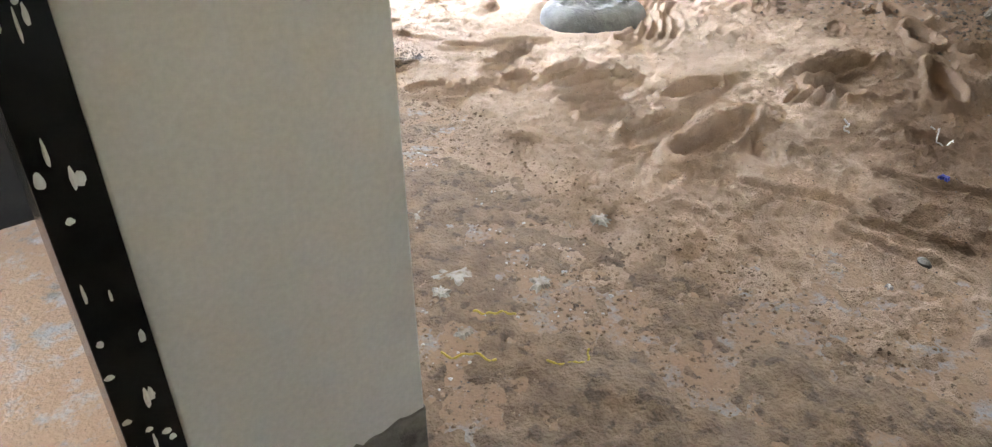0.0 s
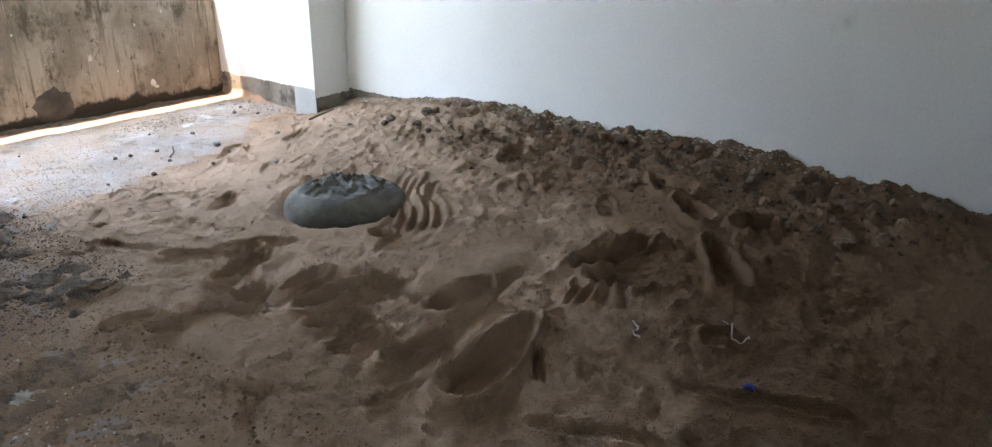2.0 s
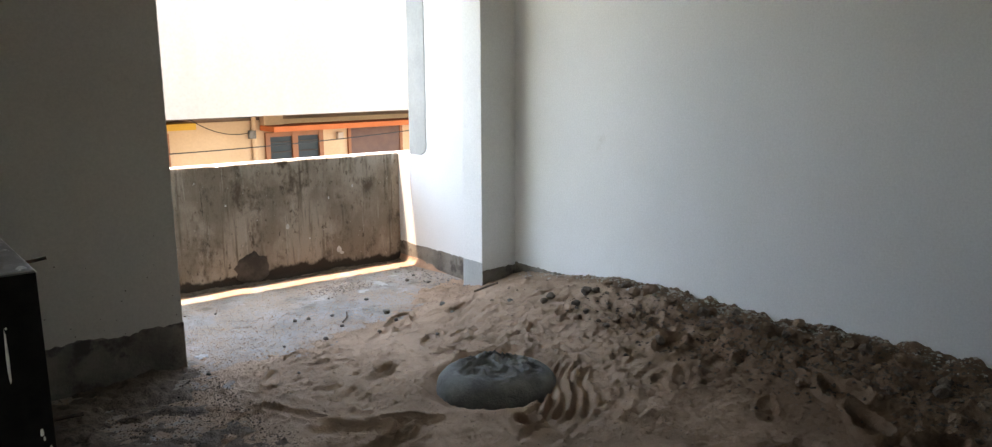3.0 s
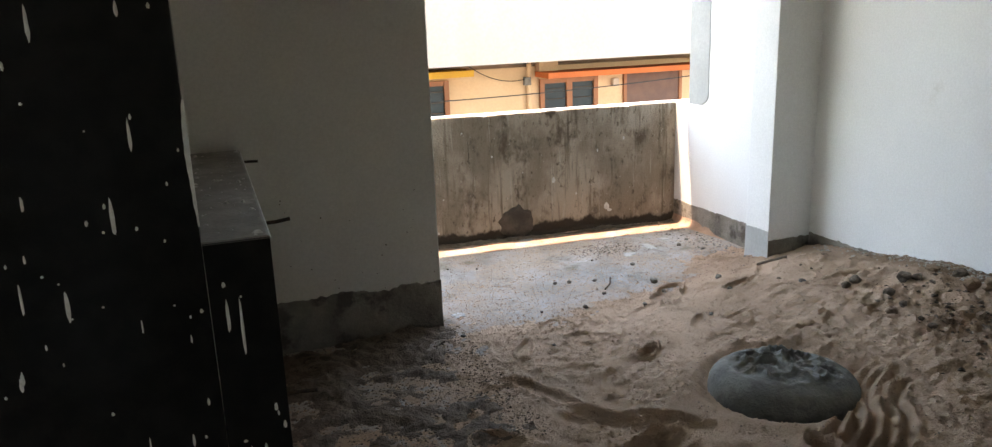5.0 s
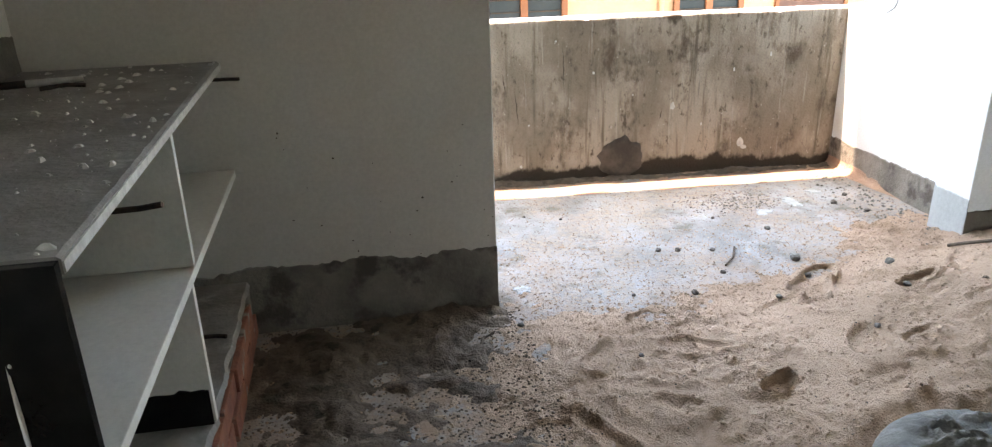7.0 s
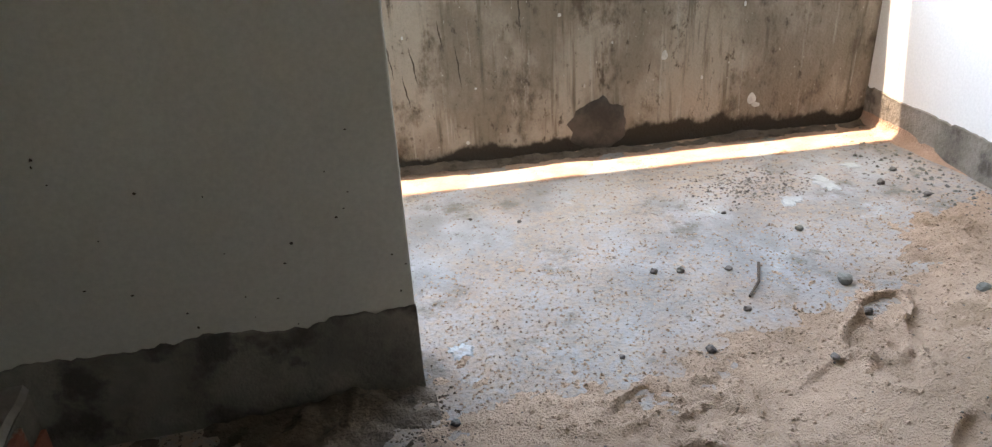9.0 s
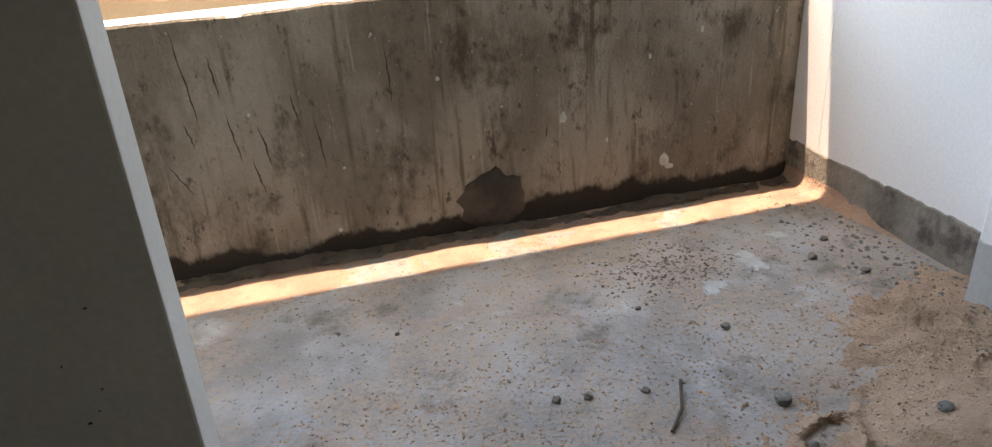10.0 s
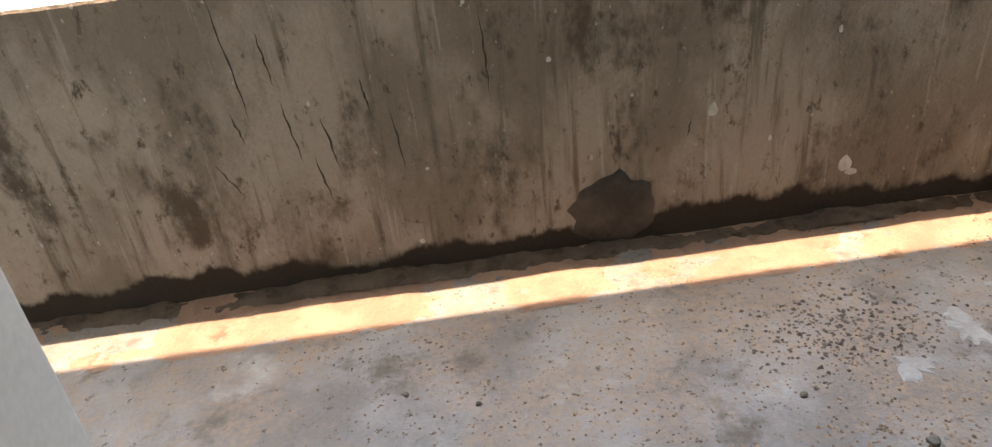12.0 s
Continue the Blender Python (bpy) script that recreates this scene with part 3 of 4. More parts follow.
structure("wall_west_hall", (-3.75, -3.6, 0.0), (-3.6, 0.05, CEIL), PRIMER, "plain off-white hall wall")
WX0, WX1 = 0.9, 1.25
structure("wall_south", (-3.6, -3.6, 0.0), (WX0, -3.45, CEIL), PRIMER, "plain white wall closing the hall")
structure("wall_south_right", (WX1, -3.6, 0.0), (2.19, -3.45, CEIL), PRIMER, "plain white wall beside the back window")
structure("wall_south_sill", (WX0, -3.6, 0.0), (WX1, -3.45, 1.1), PRIMER, "plain white wall below the back window")
structure("wall_south_head", (WX0, -3.6, 2.1), (WX1, -3.45, CEIL), PRIMER, "plain white wall above the back window")
structure("wall_west", (-4.6, 0.05, 0.0), (-4.45, 3.53, CEIL), PRIMER, "plain off-white side room wall")
structure("wall_balcony_west", (-4.6, 3.72, 0.0), (-4.45, 5.3, CEIL), WHITE, "plain white balcony end wall")


# ---- granite-clad fin and stone counter with open shelves ----
CT = 1.07
fin = structure("wall_fin", (-2.9, 1.805, 0.0), (-1.515, 1.925, CEIL), GRANITE, "full-height black granite clad wall end with paint runs", "wall", 0.002)
rng = random.Random(21)
spots = []
for _ in range(80):
    h = rng.choice((0.003, 0.004, 0.005, 0.006, 0.008, 0.012, 0.02, 0.045))
    spots.append((rng.uniform(-2.15, -1.53), rng.uniform(0.1, 1.75), rng.uniform(0.0018, 0.0042) * (1 + h * 10), h))
splats("paint_splash", spots, SPLASH, fin, "y", 1.8045, -1, "white paint drips")


def chipped_edge():
    bm = bmesh.new()
    n = 24
    rows = []
    for i in range(n + 1):
        z = 1.12 + 0.34 * i / n
        w = 0.003 + 0.013 * max(0, math.sin(math.pi * (1 - i / n) ** 0.7)) * (0.7 + 0.5 * noise.noise((z * 30, 1, 1)))
        rows.append([bm.verts.new((x, y, z)) for x, y in ((-1.513 - w, 1.8025), (-1.512, 1.8025), (-1.512, 1.812))])
    for u, v in zip(rows, rows[1:]):
        for k in range(2):
            bm.faces.new((u[k], u[k + 1], v[k + 1], v[k]))
    return part("chipped_edge", bm, SPLASH, fin, "broken edge showing white plaster")


chipped_edge()


def counter():
    top = empty("stone_counter", (0, 0, 0), "built-in shelf counter with rough stone top and white compartments", "counter")
    panel = box("end_panel", (-1.513, 1.80, 0.0), (-1.335, 1.822, CT - 0.004), GRANITE, top, 0.0015, "black granite end panel")
    for run in ((-1.47, 0.86, 0.005, 0.05), (-1.472, 0.95, 0.005, 0.008), (-1.435, 0.82, 0.004, 0.085), (-1.37, 0.56, 0.005, 0.014), (-1.365, 0.54, 0.003, 0.008), (-1.35, 0.5, 0.005, 0.012),
                (-1.41, 0.44, 0.004, 0.012), (-1.45, 0.42, 0.004, 0.03), (-1.48, 0.38, 0.006, 0.012), (-1.465, 0.47, 0.006, 0.005), (-1.43, 0.91, 0.003, 0.004)):
        splats("paint_splash", [run], SPLASH, panel, "y", 1.7997, -1, "white paint run")
    bm = bmesh.new()
    n = 40
    xs = [-1.968, -1.6, -1.342, -1.335]
    rows = []
    for i in range(n + 1):
        y = 1.826 + (3.526 - 1.826) * i / n
        e = 0.004 * noise.noise((y * 20, 3, 1))
        rows.append([bm.verts.new((x + (e if k in (2, 3) else 0), y, z)) for k, (x, z) in enumerate(((-1.968, CT - 0.03), (-1.968, CT), (-1.34, CT), (-1.333, CT - 0.005), (-1.333, CT - 0.03)))])
    for u, v in zip(rows, rows[1:]):
        for k in range(5):
            bm.faces.new((u[k], v[k], v[(k + 1) % 5], u[(k + 1) % 5]))
    bm.faces.new(rows[0])
    bm.faces.new(rows[-1][::-1])
    bmesh.ops.recalc_face_normals(bm, faces=bm.faces)
    part("slab", bm, STONETOP, top, "rough grey stone slab strewn with dust")
    box("slab_edge", (-1.334, 1.826, CT - 0.027), (-1.329, 3.52, CT - 0.008), SPLASH, top, 0.001, "whitewashed slab edge")
    box("divider", (-1.95, 2.66, 0.68), (-1.338, 2.685, CT - 0.031), SHELF, top, 0.002)
    box("divider", (-1.95, 2.60, 0.235), (-1.338, 2.625, 0.648), SHELF, top, 0.002)
    box("shelf", (-1.95, 1.826, 0.65), (-1.336, 3.526, 0.678), SHELF, top, 0.003)
    box("back_panel", (-1.968, 1.926, 0.235), (-1.952, 3.526, CT - 0.031), SHELF, top)
    box("side_panel", (-1.95, 1.93, 0.235), (-1.345, 1.945, 0.648), SHELF, top)
    for y, z, ln, tilt in ((3.43, 1.025, 0.075, 0.0), (2.13, 1.03, 0.085, 0.01), (2.66, 0.47, 0.05, 0.0), (1.84, 0.575, 0.09, 0.0)):
        bm = bmesh.new()
        tube(bm, [(-1.36, y, z), (-1.335 + ln * 0.5, y - 0.004, z + tilt * 0.3), (-1.335 + ln, y - 0.012, z + tilt)], 0.0062, 8)
        part("iron_rod", bm, RUST, top, "rusty iron rod end")
    plinth = part("plinth", box_mesh((-1.952, 1.83, 0.0), (-1.352, 3.526, 0.20)), PLASTER, top, "rough cement and brick plinth")
    ragged_band("black_stain", "x", -1.949, -1.345, 2.60, -1, 0.232, 0.34, 0.004, GRANITE, top, 0.02, 17)
    part("ledge", ledge_mesh(), STONETOP, top, "crumbling cement ledge")
    for row in range(2):
        for k in range(7):
            y0 = 1.85 + k * 0.24 - (0.11 if row else 0)
            y0, y1 = max(1.835, y0), min(3.52, y0 + 0.225)
            part("brick", box_mesh((-1.352, y0, 0.01 + row * 0.098), (-1.338 + 0.004 * ((k * 5 + row) % 3), y1, 0.095 + row * 0.098), 0.004), BRICK, plinth)
    return top


def box_mesh(lo, hi, bevel=0.0):
    bm = bmesh.new()
    add_box(bm, lo, hi, bevel)
    return bm


def ledge_mesh():
    bm = bmesh.new()
    rows = []
    for i in range(61):
        y = 1.83 + 1.695 * i / 60
        e = 0.012 * noise.noise((y * 9, 7, 2)) + 0.006 * noise.noise((y * 30, 7, 2))
        z = 0.225 + 0.006 * noise.noise((y * 12, 1, 8))
        rows.append([bm.verts.new((x, y, zz)) for x, zz in ((-1.951, 0.202), (-1.951, z), (-1.355 + e, z + 0.004), (-1.345 + e, 0.212))])
    for u, v in zip(rows, rows[1:]):
        for k in range(4):
            bm.faces.new((u[k], v[k], v[(k + 1) % 4], u[(k + 1) % 4]))
    bm.faces.new(rows[0])
    bm.faces.new(rows[-1][::-1])
    bmesh.ops.recalc_face_normals(bm, faces=bm.faces)
    return bm


counter()


def brush():
    a, b = Vector((-1.96, 3.20, CT + 0.012)), Vector((-1.70, 3.275, CT + 0.012))
    ob = empty("paint_brush", a, "long white-handled paint brush with dark tip on the counter", "brush")
    d = b - a
    bm = bmesh.new()
    tube(bm, [d * 0.42, d * 0.7, d], [0.011, 0.010, 0.008], 8)
    part("handle", bm, SPLASH, ob, "white handle")
    bm = bmesh.new()
    tube(bm, [d * 0.0, d * 0.2, d * 0.42], [0.006, 0.011, 0.011], 8)
    part("bristles", bm, RUST, ob, "dark stiff bristles")


brush()
bm = bmesh.new()
tube(bm, [(-1.79, 3.16, CT + 0.007), (-1.72, 3.18, CT + 0.012), (-1.67, 3.185, CT + 0.007)], 0.0065, 8)
tagged(part("iron_rod", bm, RUST), "short bent rusty rod lying on the counter", "rod")


# ---- sand heap and what lies on it ----
heap = grid_sheet("sand_heap", np.arange(-1.9, 2.189, 0.0105), np.arange(-2.0, 4.15, 0.0105), SAND)
tagged(heap, "trodden heap of reddish building sand against the wall", "sand", "", "stuff")


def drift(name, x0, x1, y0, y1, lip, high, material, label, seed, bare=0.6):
    """A thin, ragged-edged drift of dirt, dust or painted shade lying against a wall at y1."""
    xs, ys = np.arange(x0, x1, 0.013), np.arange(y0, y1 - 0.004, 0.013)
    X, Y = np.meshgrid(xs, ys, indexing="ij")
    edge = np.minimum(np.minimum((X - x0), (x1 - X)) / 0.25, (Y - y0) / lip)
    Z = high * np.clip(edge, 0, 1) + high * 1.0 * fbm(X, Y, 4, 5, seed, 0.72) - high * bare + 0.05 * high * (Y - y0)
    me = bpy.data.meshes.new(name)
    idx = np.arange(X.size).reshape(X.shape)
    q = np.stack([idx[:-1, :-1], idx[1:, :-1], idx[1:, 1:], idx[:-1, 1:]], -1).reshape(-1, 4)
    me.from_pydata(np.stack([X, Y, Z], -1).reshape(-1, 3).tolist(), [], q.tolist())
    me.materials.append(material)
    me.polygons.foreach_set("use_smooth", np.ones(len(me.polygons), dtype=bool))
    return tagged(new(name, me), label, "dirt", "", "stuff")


drift("dirt_shade_drift", -1.34, -0.34, 2.1, 3.53, 0.9, 0.022, DIRT_SHADE, "dark dirt drifted along the wall's foot", 91)
drift("dirt_shade_drift", -1.95, -0.65, -1.2, 1.9, 0.9, 0.013, SOIL, "dark trodden dirt on the hall floor", 92, 0.42)
# dark strip deepens the parapet's shadow on the floor by colour
drift("dirt_shade_drift", -4.4, 1.99, 4.90, 4.992, 0.03, 0.012, DIRT_SHADE, "dark dirt strip standing in for the parapet's shade", 97, 0.1).matrix_world = askew()
drift("dust_drift", -4.4, 2.0, 4.70, 4.995, 0.05, 0.0045, DUST, "tan dust swept along the parapet's foot", 93).matrix_world = askew()


def sz(x, y):
    return max(0.0, float(sand_height(np.array([x]), np.array([y]))[0]))


def lump():
    bm = bmesh.new()
    nu, nv = 128, 44
    rows = []
    for j in range(nv + 1):
        t = j / nv
        row = []
        for i in range(nu):
            a = 2 * math.pi * i / nu
            r = 0.31 * math.sin(t * math.pi / 2) ** 0.85
            z = 0.165 * (max(0, math.cos(t * math.pi / 2)) ** 0.62)
            x, y = r * math.cos(a), r * math.sin(a)
            w = max(0, 1 - (r / 0.235) ** 6) if r < 0.235 else 0
            p = Vector((x * 11, y * 12, 0.7))
            ridge = abs(noise.noise(p)) * 2.4
            ridge2 = abs(noise.noise(p * 2.1 + Vector((4, 1, 2)))) * 2.2
            z += w * (0.018 * noise.noise(p * 0.7 + Vector((2, 5, 1))) + 0.030 * max(0, 1 - ridge * 1.5) + 0.014 * max(0, 1 - ridge2 * 1.5) - 0.020) + 0.003 * noise.noise(Vector((x * 22, y * 22, z * 22)))
            row.append(bm.verts.new((x, y, z)))
        rows.append(row)
    low = [bm.verts.new((0.295 * math.cos(2 * math.pi * i / nu), 0.295 * math.sin(2 * math.pi * i / nu), -0.05)) for i in range(nu)]
    rows.append(low)
    for u, v in zip(rows, rows[1:]):
        for i in range(nu):
            bm.faces.new((u[i], v[i], v[(i + 1) % nu], u[(i + 1) % nu]))
    bmesh.ops.remove_doubles(bm, verts=bm.verts, dist=0.0005)
    bmesh.ops.recalc_face_normals(bm, faces=bm.faces)
    ob = part("cement_lump", bm, CEMENT, None, "", True)
    ob.location = (0.70, 2.08, 0.035)
    ob.rotation_euler = (radians(-4), radians(3), 0)
    return tagged(ob, "hardened round grey cement lump with crumpled top sunk in sand", "cement lump")


lump()


def rock(name, x, y, r, seed, material, label, category, squash=0.7, group=""):
    bm = bmesh.new()
    bmesh.ops.create_icosphere(bm, subdivisions=2, radius=r)
    for v in bm.verts:
        v.co *= 1 + 0.45 * noise.noise(v.co / r * 1.1 + Vector((seed, seed * 2, 0)))
        v.co.z *= squash
    ob = part(name, bm, material)
    ob.location = (x, y, sz(x, y) + r * squash * 0.55)
    ob.rotation_euler = (0, 0, seed)
    return tagged(ob, label, category, group)


rng = random.Random(14)
for k, (x, y, r) in enumerate(((1.04, 3.68, 0.026), (0.472, 3.917, 0.014), (0.56, 3.9, 0.014), (0.72, 3.86, 0.013), (1.1, 4.046, 0.016), (-0.055, 4.505, 0.008), (0.124, 4.425, 0.008), (0.456, 3.455, 0.016), (-0.32, 3.35, 0.014), (-0.118, -0.363, 0.024), (0.9, 4.25, 0.01), (1.62, 4.3, 0.017), (1.75, 4.4, 0.014),
                               (0.2, 3.5, 0.009), (0.66, 3.62, 0.012), (1.0, 3.5, 0.016), (1.35, 3.45, 0.02), (0.75, 3.3, 0.013), (0.95, 2.95, 0.012), (0.05, 3.0, 0.01), (1.25, 3.2, 0.016), (1.72, 4.15, 0.015), (1.5, 2.9, 0.02))):
    rock("stone", x, y, r, k + 1.3, STONE if k % 4 else CEMENT, "small dark stone lying on the dusty floor", "stone", 0.75, "stones on the floor")
for k in range(70):
    x, y = rng.uniform(1.45, 2.13), rng.uniform(-0.6, 2.75)
    x = x if k % 3 else rng.uniform(1.95, 2.13)
    rock("sand_clod", x, y, rng.uniform(0.012, 0.04), k * 1.7, (SAND, SOIL, DIRT_SHADE)[k % 3], "crumbly clod of damp sand on the heap's crest", "clod", 0.8, "clods on the heap")


def gravel(name, count, zone, size, material, label, seed, centre=None):
    r2 = np.random.RandomState(seed)
    verts, faces = [], []
    base = [(1, 0, 0), (-0.5, 0.87, 0), (-0.5, -0.87, 0), (0, 0, 0.8), (0.25, 0.4, 0.5), (-0.5, 0, 0.45), (0.25, -0.4, 0.5)]
    tri = [(0, 1, 4), (1, 2, 5), (2, 0, 6), (0, 4, 6), (1, 5, 4), (2, 6, 5), (4, 5, 3), (5, 6, 3), (6, 4, 3)]
    if centre:
        px, py = r2.normal(centre[0], centre[2], count), r2.normal(centre[1], centre[3], count)
    else:
        px, py = r2.uniform(zone[0], zone[1], count), r2.uniform(zone[2], zone[3], count)
    pz = np.maximum(0, sand_height(px, py)) - 0.001
    for x, y, z in zip(px, py, pz):
        if x > (1.97 if y > 3.5 else 2.18) or y > 4.97 or (x < -0.4 and y > 3.52):
            continue
        s = size * (0.35 + r2.rand() ** 3 * 1.5)
        a = r2.rand() * 6.28
        st = (0.7 + r2.rand() * 0.6, 0.7 + r2.rand() * 0.6, 0.4 + r2.rand() * 0.7)
        o = len(verts)
        for bx, by, bz in base:
            bx, by, bz = bx * st[0] * s, by * st[1] * s, bz * st[2] * s
            verts.append((x + bx * math.cos(a) - by * math.sin(a), y + bx * math.sin(a) + by * math.cos(a), z + bz))
        faces += [tuple(o + i for i in f) for f in tri]
    me = bpy.data.meshes.new(name)
    me.from_pydata(verts, [], faces)
    me.materials.append(material)
    return tagged(new(name, me), label, "gravel", "", "stuff")


gravel("grit", 14000, (-1.9, 2.0, -1.4, 4.95), 0.003, STONE, "fine dark grit strewn over the floor", 1)
gravel("sand_crumbs", 42000, (-1.9, 2.15, -1.2, 3.5), 0.006, SAND, "crumbs of reddish sand strewn over the floor", 2)
gravel("sand_crumbs", 12000, (-0.3, 2.0, 3.2, 4.15), 0.0045, SAND, "crumbs of sand trodden onto the balcony", 15)
gravel("grit", 14000, (-0.4, 2.0, 3.4, 4.95), 0.0035, SOIL, "fine brown grit strewn over the balcony floor", 12)
gravel("rubble", 1500, None, 0.0055, STONE, "small grey cement chips near the parapet", 3, (1.12, 4.46, 0.14, 0.09))
gravel("rubble", 500, None, 0.008, CEMENT, "small cement chips along the balcony wall", 4, (1.85, 4.3, 0.12, 0.3))
gravel("dirt_crumbs", 16000, (-1.95, -0.55, -1.0, 2.4), 0.006, SOIL, "dark crumbs of dirt trodden over the floor", 8)
gravel("plaster_crumbs", 2600, None, 0.010, SCAB, "pale fallen plaster crumbs along the wall above the sand", 16, (2.13, 1.7, 0.05, 0.9))
gravel("damp_crumbs", 5000, None, 0.011, DIRT_SHADE, "dark damp crumbs along the heap's crest", 17, (1.85, 1.0, 0.22, 0.75))
gravel("plaster_crumbs", 1500, (-2.05, -0.9, 0.1, 2.0), 0.006, SPLASH, "pale plaster crumbs trodden into the floor", 6)
gravel("rubble", 12000, (-1.33, -0.3, 2.2, 3.52), 0.0048, DIRT_SHADE, "dark cement crumbs in front of the counter", 7)


def counter_dust():
    r2 = random.Random(31)
    bm = bmesh.new()
    for _ in range(260):
        x, y, r = r2.uniform(-1.95, -1.345), r2.uniform(1.84, 3.5), 0.002 + 0.011 * r2.random() ** 3
        q = bmesh.ops.create_cone(bm, segments=5, radius1=r, radius2=r * 0.4, depth=r * 0.7, cap_ends=True,
                                  matrix=Matrix.Translation((x, y, CT + r * 0.3)) @ Matrix.Rotation(r2.random() * 6, 4, "Z") @ Matrix.Diagonal((1.5, 0.8, 1, 1)))
    return tagged(part("plaster_crumbs", bm, SPLASH), "pale plaster crumbs strewn over the stone counter", "debris", "", "stuff")


counter_dust()


def flake(name, x, y, r, seed, material, label, category, group="", rag=0.55, high=1.0):
    """A thin, ragged scab of spilt plaster."""
    bm = bmesh.new()
    n = 40
    ring = []
    for i in range(n):
        t = 2 * math.pi * i / n
        q = r * (0.65 + 0.5 * noise.noise((math.cos(t) * 1.1 + seed, math.sin(t) * 1.1, 0)) + rag * noise.noise((math.cos(t) * 5, math.sin(t) * 5, seed)))
        q = max(q, r * 0.15)
        ring.append((q * math.cos(t), q * math.sin(t)))
    c = bm.verts.new((0, 0, 0.009 * high))
    mid = [bm.verts.new((u * 0.7, v * 0.7, 0.007 * high + 0.004 * high * noise.noise((u * 60, v * 60, seed)))) for u, v in ring]
    out = [bm.verts.new((u, v, -0.003)) for u, v in ring]
    for i in range(n):
        j = (i + 1) % n
        bm.faces.new((c, mid[i], mid[j]))
        bm.faces.new((mid[i], out[i], out[j], mid[j]))
    ob = part(name, bm, material)
    ob.location = (x, y, sz(x, y) + (0.004 if x < -0.7 and y < 1.9 else 0))
    return tagged(ob, label, category, group)


for k, (x, y, r) in enumerate(((-1.266, 1.77, 0.07), (-1.05, 1.725, 0.09), (-1.245, 0.93, 0.075), (-1.51, 0.85, 0.07), (-1.36, 0.557, 0.08), (-1.16, 0.347, 0.05), (-0.766, 0.483, 0.05), (-1.62, 0.62, 0.05), (-1.72, 0.95, 0.05), (-1.28, 0.84, 0.05),
                               (-1.44, 0.5, 0.045), (-1.66, 1.2, 0.05), (-1.5, 0.3, 0.035), (-1.75, 0.4, 0.045))):
    flake("plaster_scab", x, y, r, k * 2.1, SCAB, "pale scab of spilt plaster on the floor", "plaster", "plaster spills")


for k, (x, y, r) in enumerate(((1.42, 4.37, 0.11), (1.2, 4.27, 0.08), (1.62, 4.5, 0.06), (-0.25, 3.66, 0.07))):
    flake("cement_patch", x, y, r, k * 3.7 + 0.4, PALECEM, "thin pale blue-grey cement smear on the balcony floor", "cement", "cement smears", 0.28, 0.45)


def cord(name, pts, r, material, label, category):
    bm = bmesh.new()
    tube(bm, [(x, y, sz(x, y) + r + dz) for x, y, dz in pts], r, 6)
    return tagged(part(name, bm, material), label, category)


def curl(x, y, ang, ln, wig, seed):
    out = []
    for i in range(17):
        t = i / 16 - 0.5
        u, v = t * ln, wig * math.sin(t * 9 + seed) * (0.5 + t * t * 2)
        out.append((x + u * math.cos(ang) - v * math.sin(ang), y + u * math.sin(ang) + v * math.cos(ang), 0.009 + 0.004 * math.sin(i * 1.3)))
    return out


for x, y, ang, ln, wig, sd in ((-1.376, 0.308, -0.7, 0.13, 0.008, 0), (-1.55, 0.2, -0.75, 0.16, 0.02, 1), (-1.332, -0.035, -1.1, 0.2, 0.022, 2), (-1.31, -0.02, 0.3, 0.1, 0.015, 4)):
    cord("rope_scrap", curl(x, y, ang, ln, wig, sd), 0.0035, STRING, "frayed scrap of yellow rope on the floor", "rope")
cord("twig", [(-0.56, 3.12, 0.004), (-0.51, 3.19, 0.006), (-0.485, 3.27, 0.004), (-0.44, 3.3, 0.008)], 0.006, TWIG, "dry dark twig on the floor", "twig")
cord("twig", [(1.77, 3.35, 0.01), (1.72, 3.45, 0.012), (1.69, 3.52, 0.008)], 0.008, TWIG, "dark twig lying on the sand's edge", "twig")
cord("twig", [(0.7, 3.68, 0.002), (0.77, 3.75, 0.004), (0.83, 3.86, 0.003)], 0.005, TWIG, "thin bent twig on the dusty floor", "twig")
cord("thread_scrap", curl(0.42, 0.28, 0.5, 0.07, 0.015, 3), 0.004, RAG, "crumpled white scrap of thread on the sand", "thread")
cord("thread_scrap", curl(0.61, -0.01, 1.1, 0.12, 0.02, 2), 0.003, RAG, "loose white thread on the sand", "thread")
flake("plastic_scrap", 0.375, -0.16, 0.028, 3.3, BLUE, "scrap of dark blue plastic on the sand", "plastic")
flake("pale_chip", -0.308, -0.354, 0.02, 5.3, SPLASH, "pale plaster chip near the heap's foot", "plaster")


# ---- across the street ----
structure("ground", (-400, -400, -3.4), (400, 400, -3.3), ASPHALT, "grey street far below the balcony", "ground")


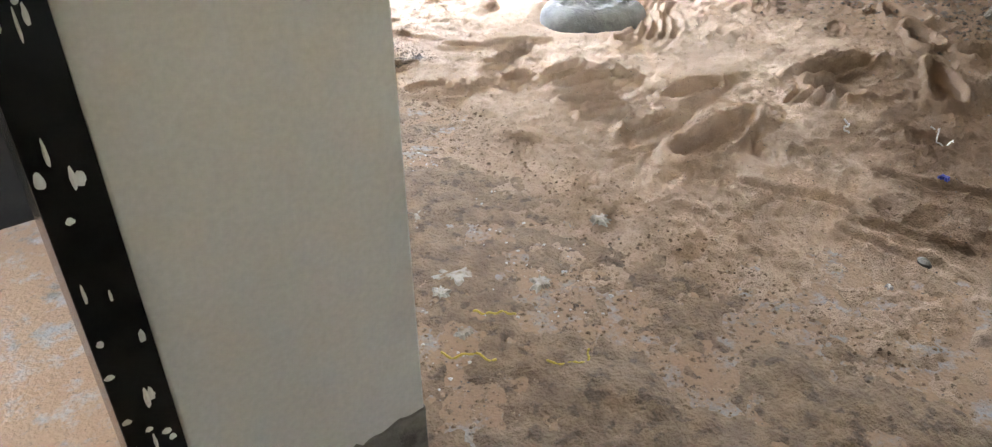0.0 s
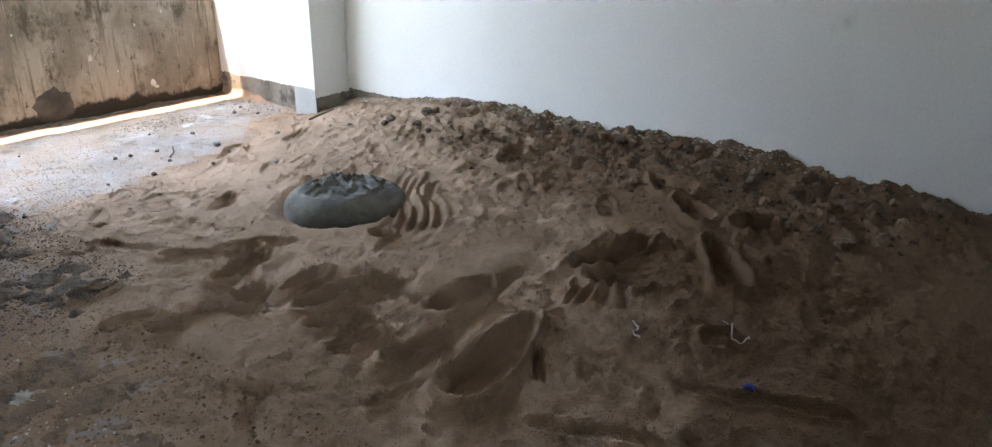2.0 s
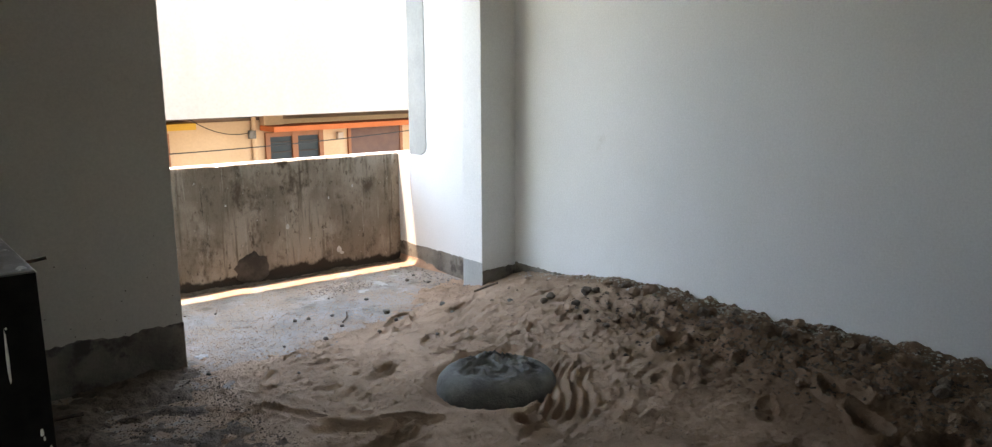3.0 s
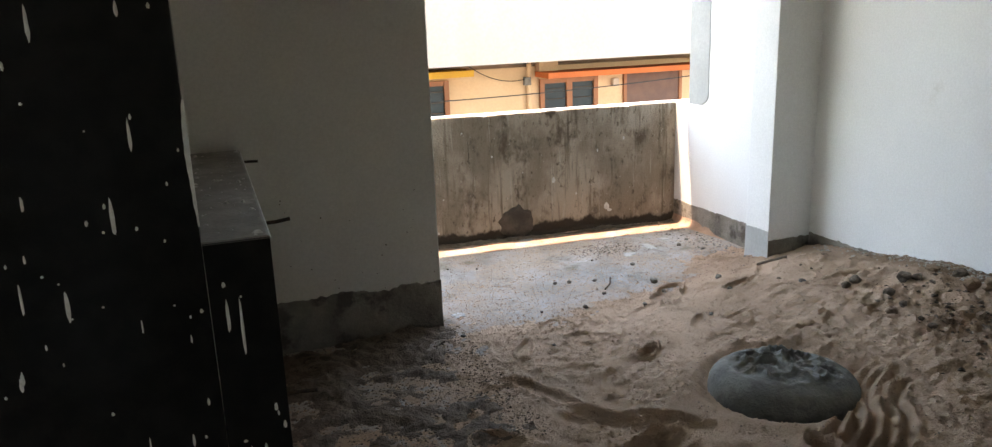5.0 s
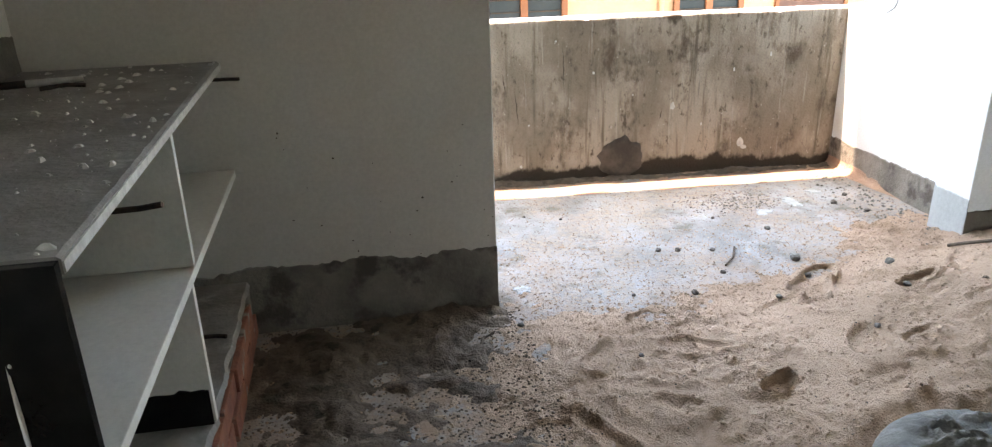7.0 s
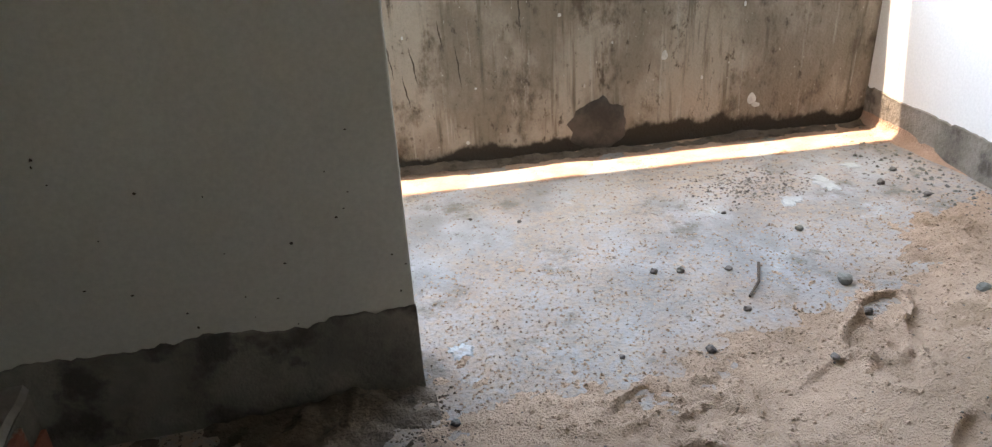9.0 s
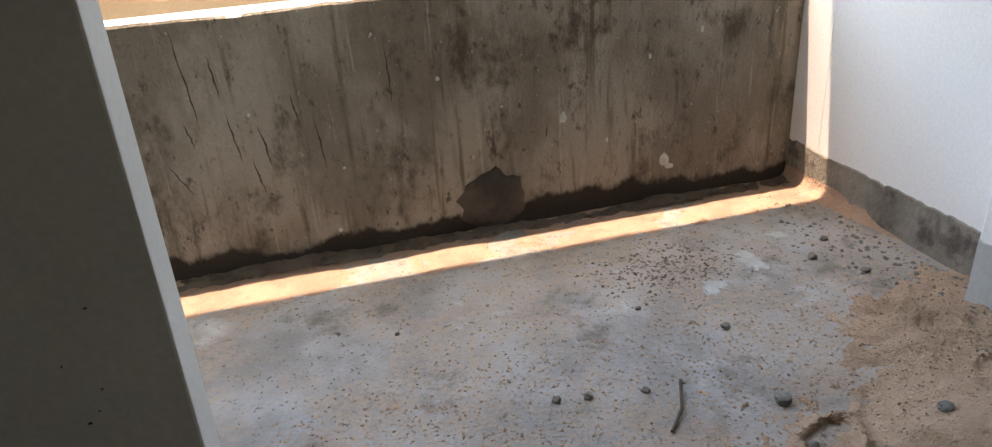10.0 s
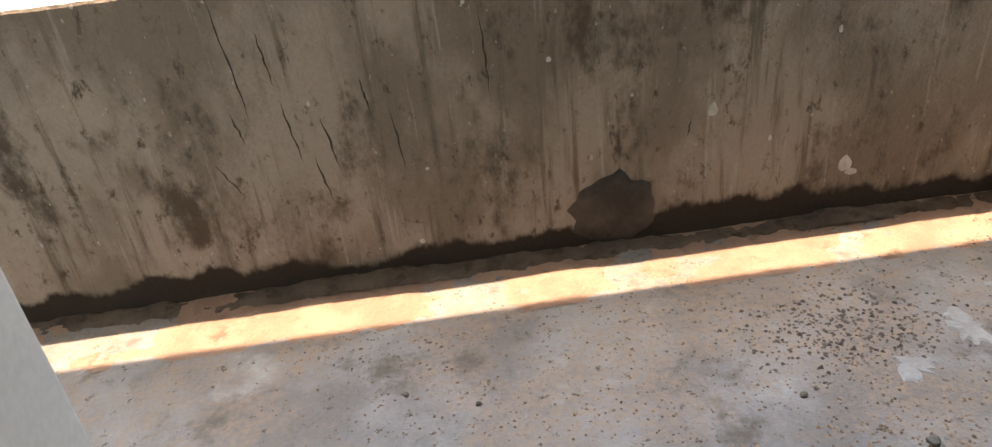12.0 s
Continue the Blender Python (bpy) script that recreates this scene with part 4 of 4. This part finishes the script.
def house_opposite():
    ho = empty("house", (3.0, 11.0, -3.3), "cream house opposite with orange ledges and brown windows", "house")

    def b(name, lo, hi, m, parent=None, bevel=0.0, label=""):
        ob = box(name, lo, hi, m, None, bevel, label)
        ob.data.transform(Matrix.Translation((-3.0, -11.0, 3.3)))
        ob.parent = parent or ho
        return ob

    b("wall", (-9, 10.5, -3.3), (14, 11.0, 0.92), PEACH, label="peach lower wall")
    # dark wall band and balcony underside carry painted shade
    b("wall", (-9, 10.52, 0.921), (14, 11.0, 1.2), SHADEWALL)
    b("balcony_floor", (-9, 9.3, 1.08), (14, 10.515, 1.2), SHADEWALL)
    b("balcony_wall", (-9, 9.18, 1.06), (14, 9.298, 2.85), CREAM, label="plain sunlit cream balcony wall")
    b("roof", (-9.0, 9.3, 1.205), (14.0, 18.0, 1.3), CREAM)
    b("ledge", (3.14, 10.0, 0.77), (7.2, 10.498, 0.85), ORANGE, None, 0.006, "orange painted concrete ledge")
    b("ledge", (-0.3, 10.05, 0.86), (2.05, 10.498, 0.95), YELLOW, None, 0.006, "yellow painted concrete ledge")
    b("post", (3.15, 10.35, 0.852), (3.45, 10.515, 1.078), PEACH)
    for x0, x1, zt in ((3.2, 4.15, 0.735), (0.7, 1.8, 0.80)):
        w = b("window", (x0 + 0.05, 10.485, -0.6), (x1 - 0.05, 10.499, zt - 0.06), GLASS, None, 0.0, "dark window panes")
        for u0, u1 in ((x0, x0 + 0.07), (x1 - 0.07, x1), ((x0 + x1) / 2 - 0.045, (x0 + x1) / 2 + 0.045)):
            b("window_frame", (u0, 10.44, -0.6), (u1, 10.484, zt), WOOD, w)
        b("window_frame", (x0 + 0.072, 10.445, zt - 0.07), (x1 - 0.072, 10.483, zt - 0.002), WOOD, w)
        for k in range(5):
            zz = zt - 0.16 - 0.15 * k
            b("window_bar", (x0 + 0.072, 10.462, zz), (x1 - 0.072, 10.474, zz + 0.012), RUST, w)
    d = b("shutter", (4.65, 10.47, -1.3), (5.58, 10.499, 0.73), SHUTTER, None, 0.0, "brown closed shutter")
    for u0, u1 in ((4.6, 4.65), (5.58, 5.63)):
        b("shutter_frame", (u0, 10.45, -1.3), (u1, 10.498, 0.75), WOOD, d)
    bm = bmesh.new()
    tube(bm, [(3.03, 10.46, -3.3), (3.03, 10.46, 0.86), (3.03, 10.44, 0.93), (3.0, 10.44, 1.07)], 0.035, 10)
    o = part("drain_pipe", bm, PEACH)
    o.data.transform(Matrix.Translation((-3.0, -11.0, 3.3)))
    o.parent = ho
    for x, z in ((4.4, 0.62), (5.85, 0.6), (2.95, 0.72)):
        b("meter_box", (x, 10.42, z - 0.06), (x + 0.1, 10.498, z + 0.06), STONE if x > 5 or x < 3 else CREAM, None, 0.006)


house_opposite()


def wire(pts, r, label):
    bm = bmesh.new()
    out = []
    for (a, b2, sag) in pts:
        a, b2 = Vector(a), Vector(b2)
        for i in range(25):
            t = i / 24
            p = a.lerp(b2, t)
            p.z -= sag * 4 * t * (1 - t)
            out.append(p)
    tube(bm, out, r, 6)
    return tagged(part("overhead_cable", bm, CABLE), label, "cable", "cables over the street")


wire([((-9, 9.1, 1.4), (2.9, 9.6, 0.62), 0.25), ((2.9, 9.6, 0.62), (8, 9.9, 0.9), 0.05)], 0.008, "sagging black cable in front of the house")
wire([((-9, 9.12, 1.3), (2.5, 9.9, 1.02), 0.05), ((2.5, 9.9, 1.02), (3.06, 10.4, 1.0), 0.02)], 0.010, "black cable strung below the balcony")
wire([((2.0, 10.44, 1.06), (2.95, 10.43, 0.75), 0.12)], 0.006, "loose thin cable drooping on the wall")
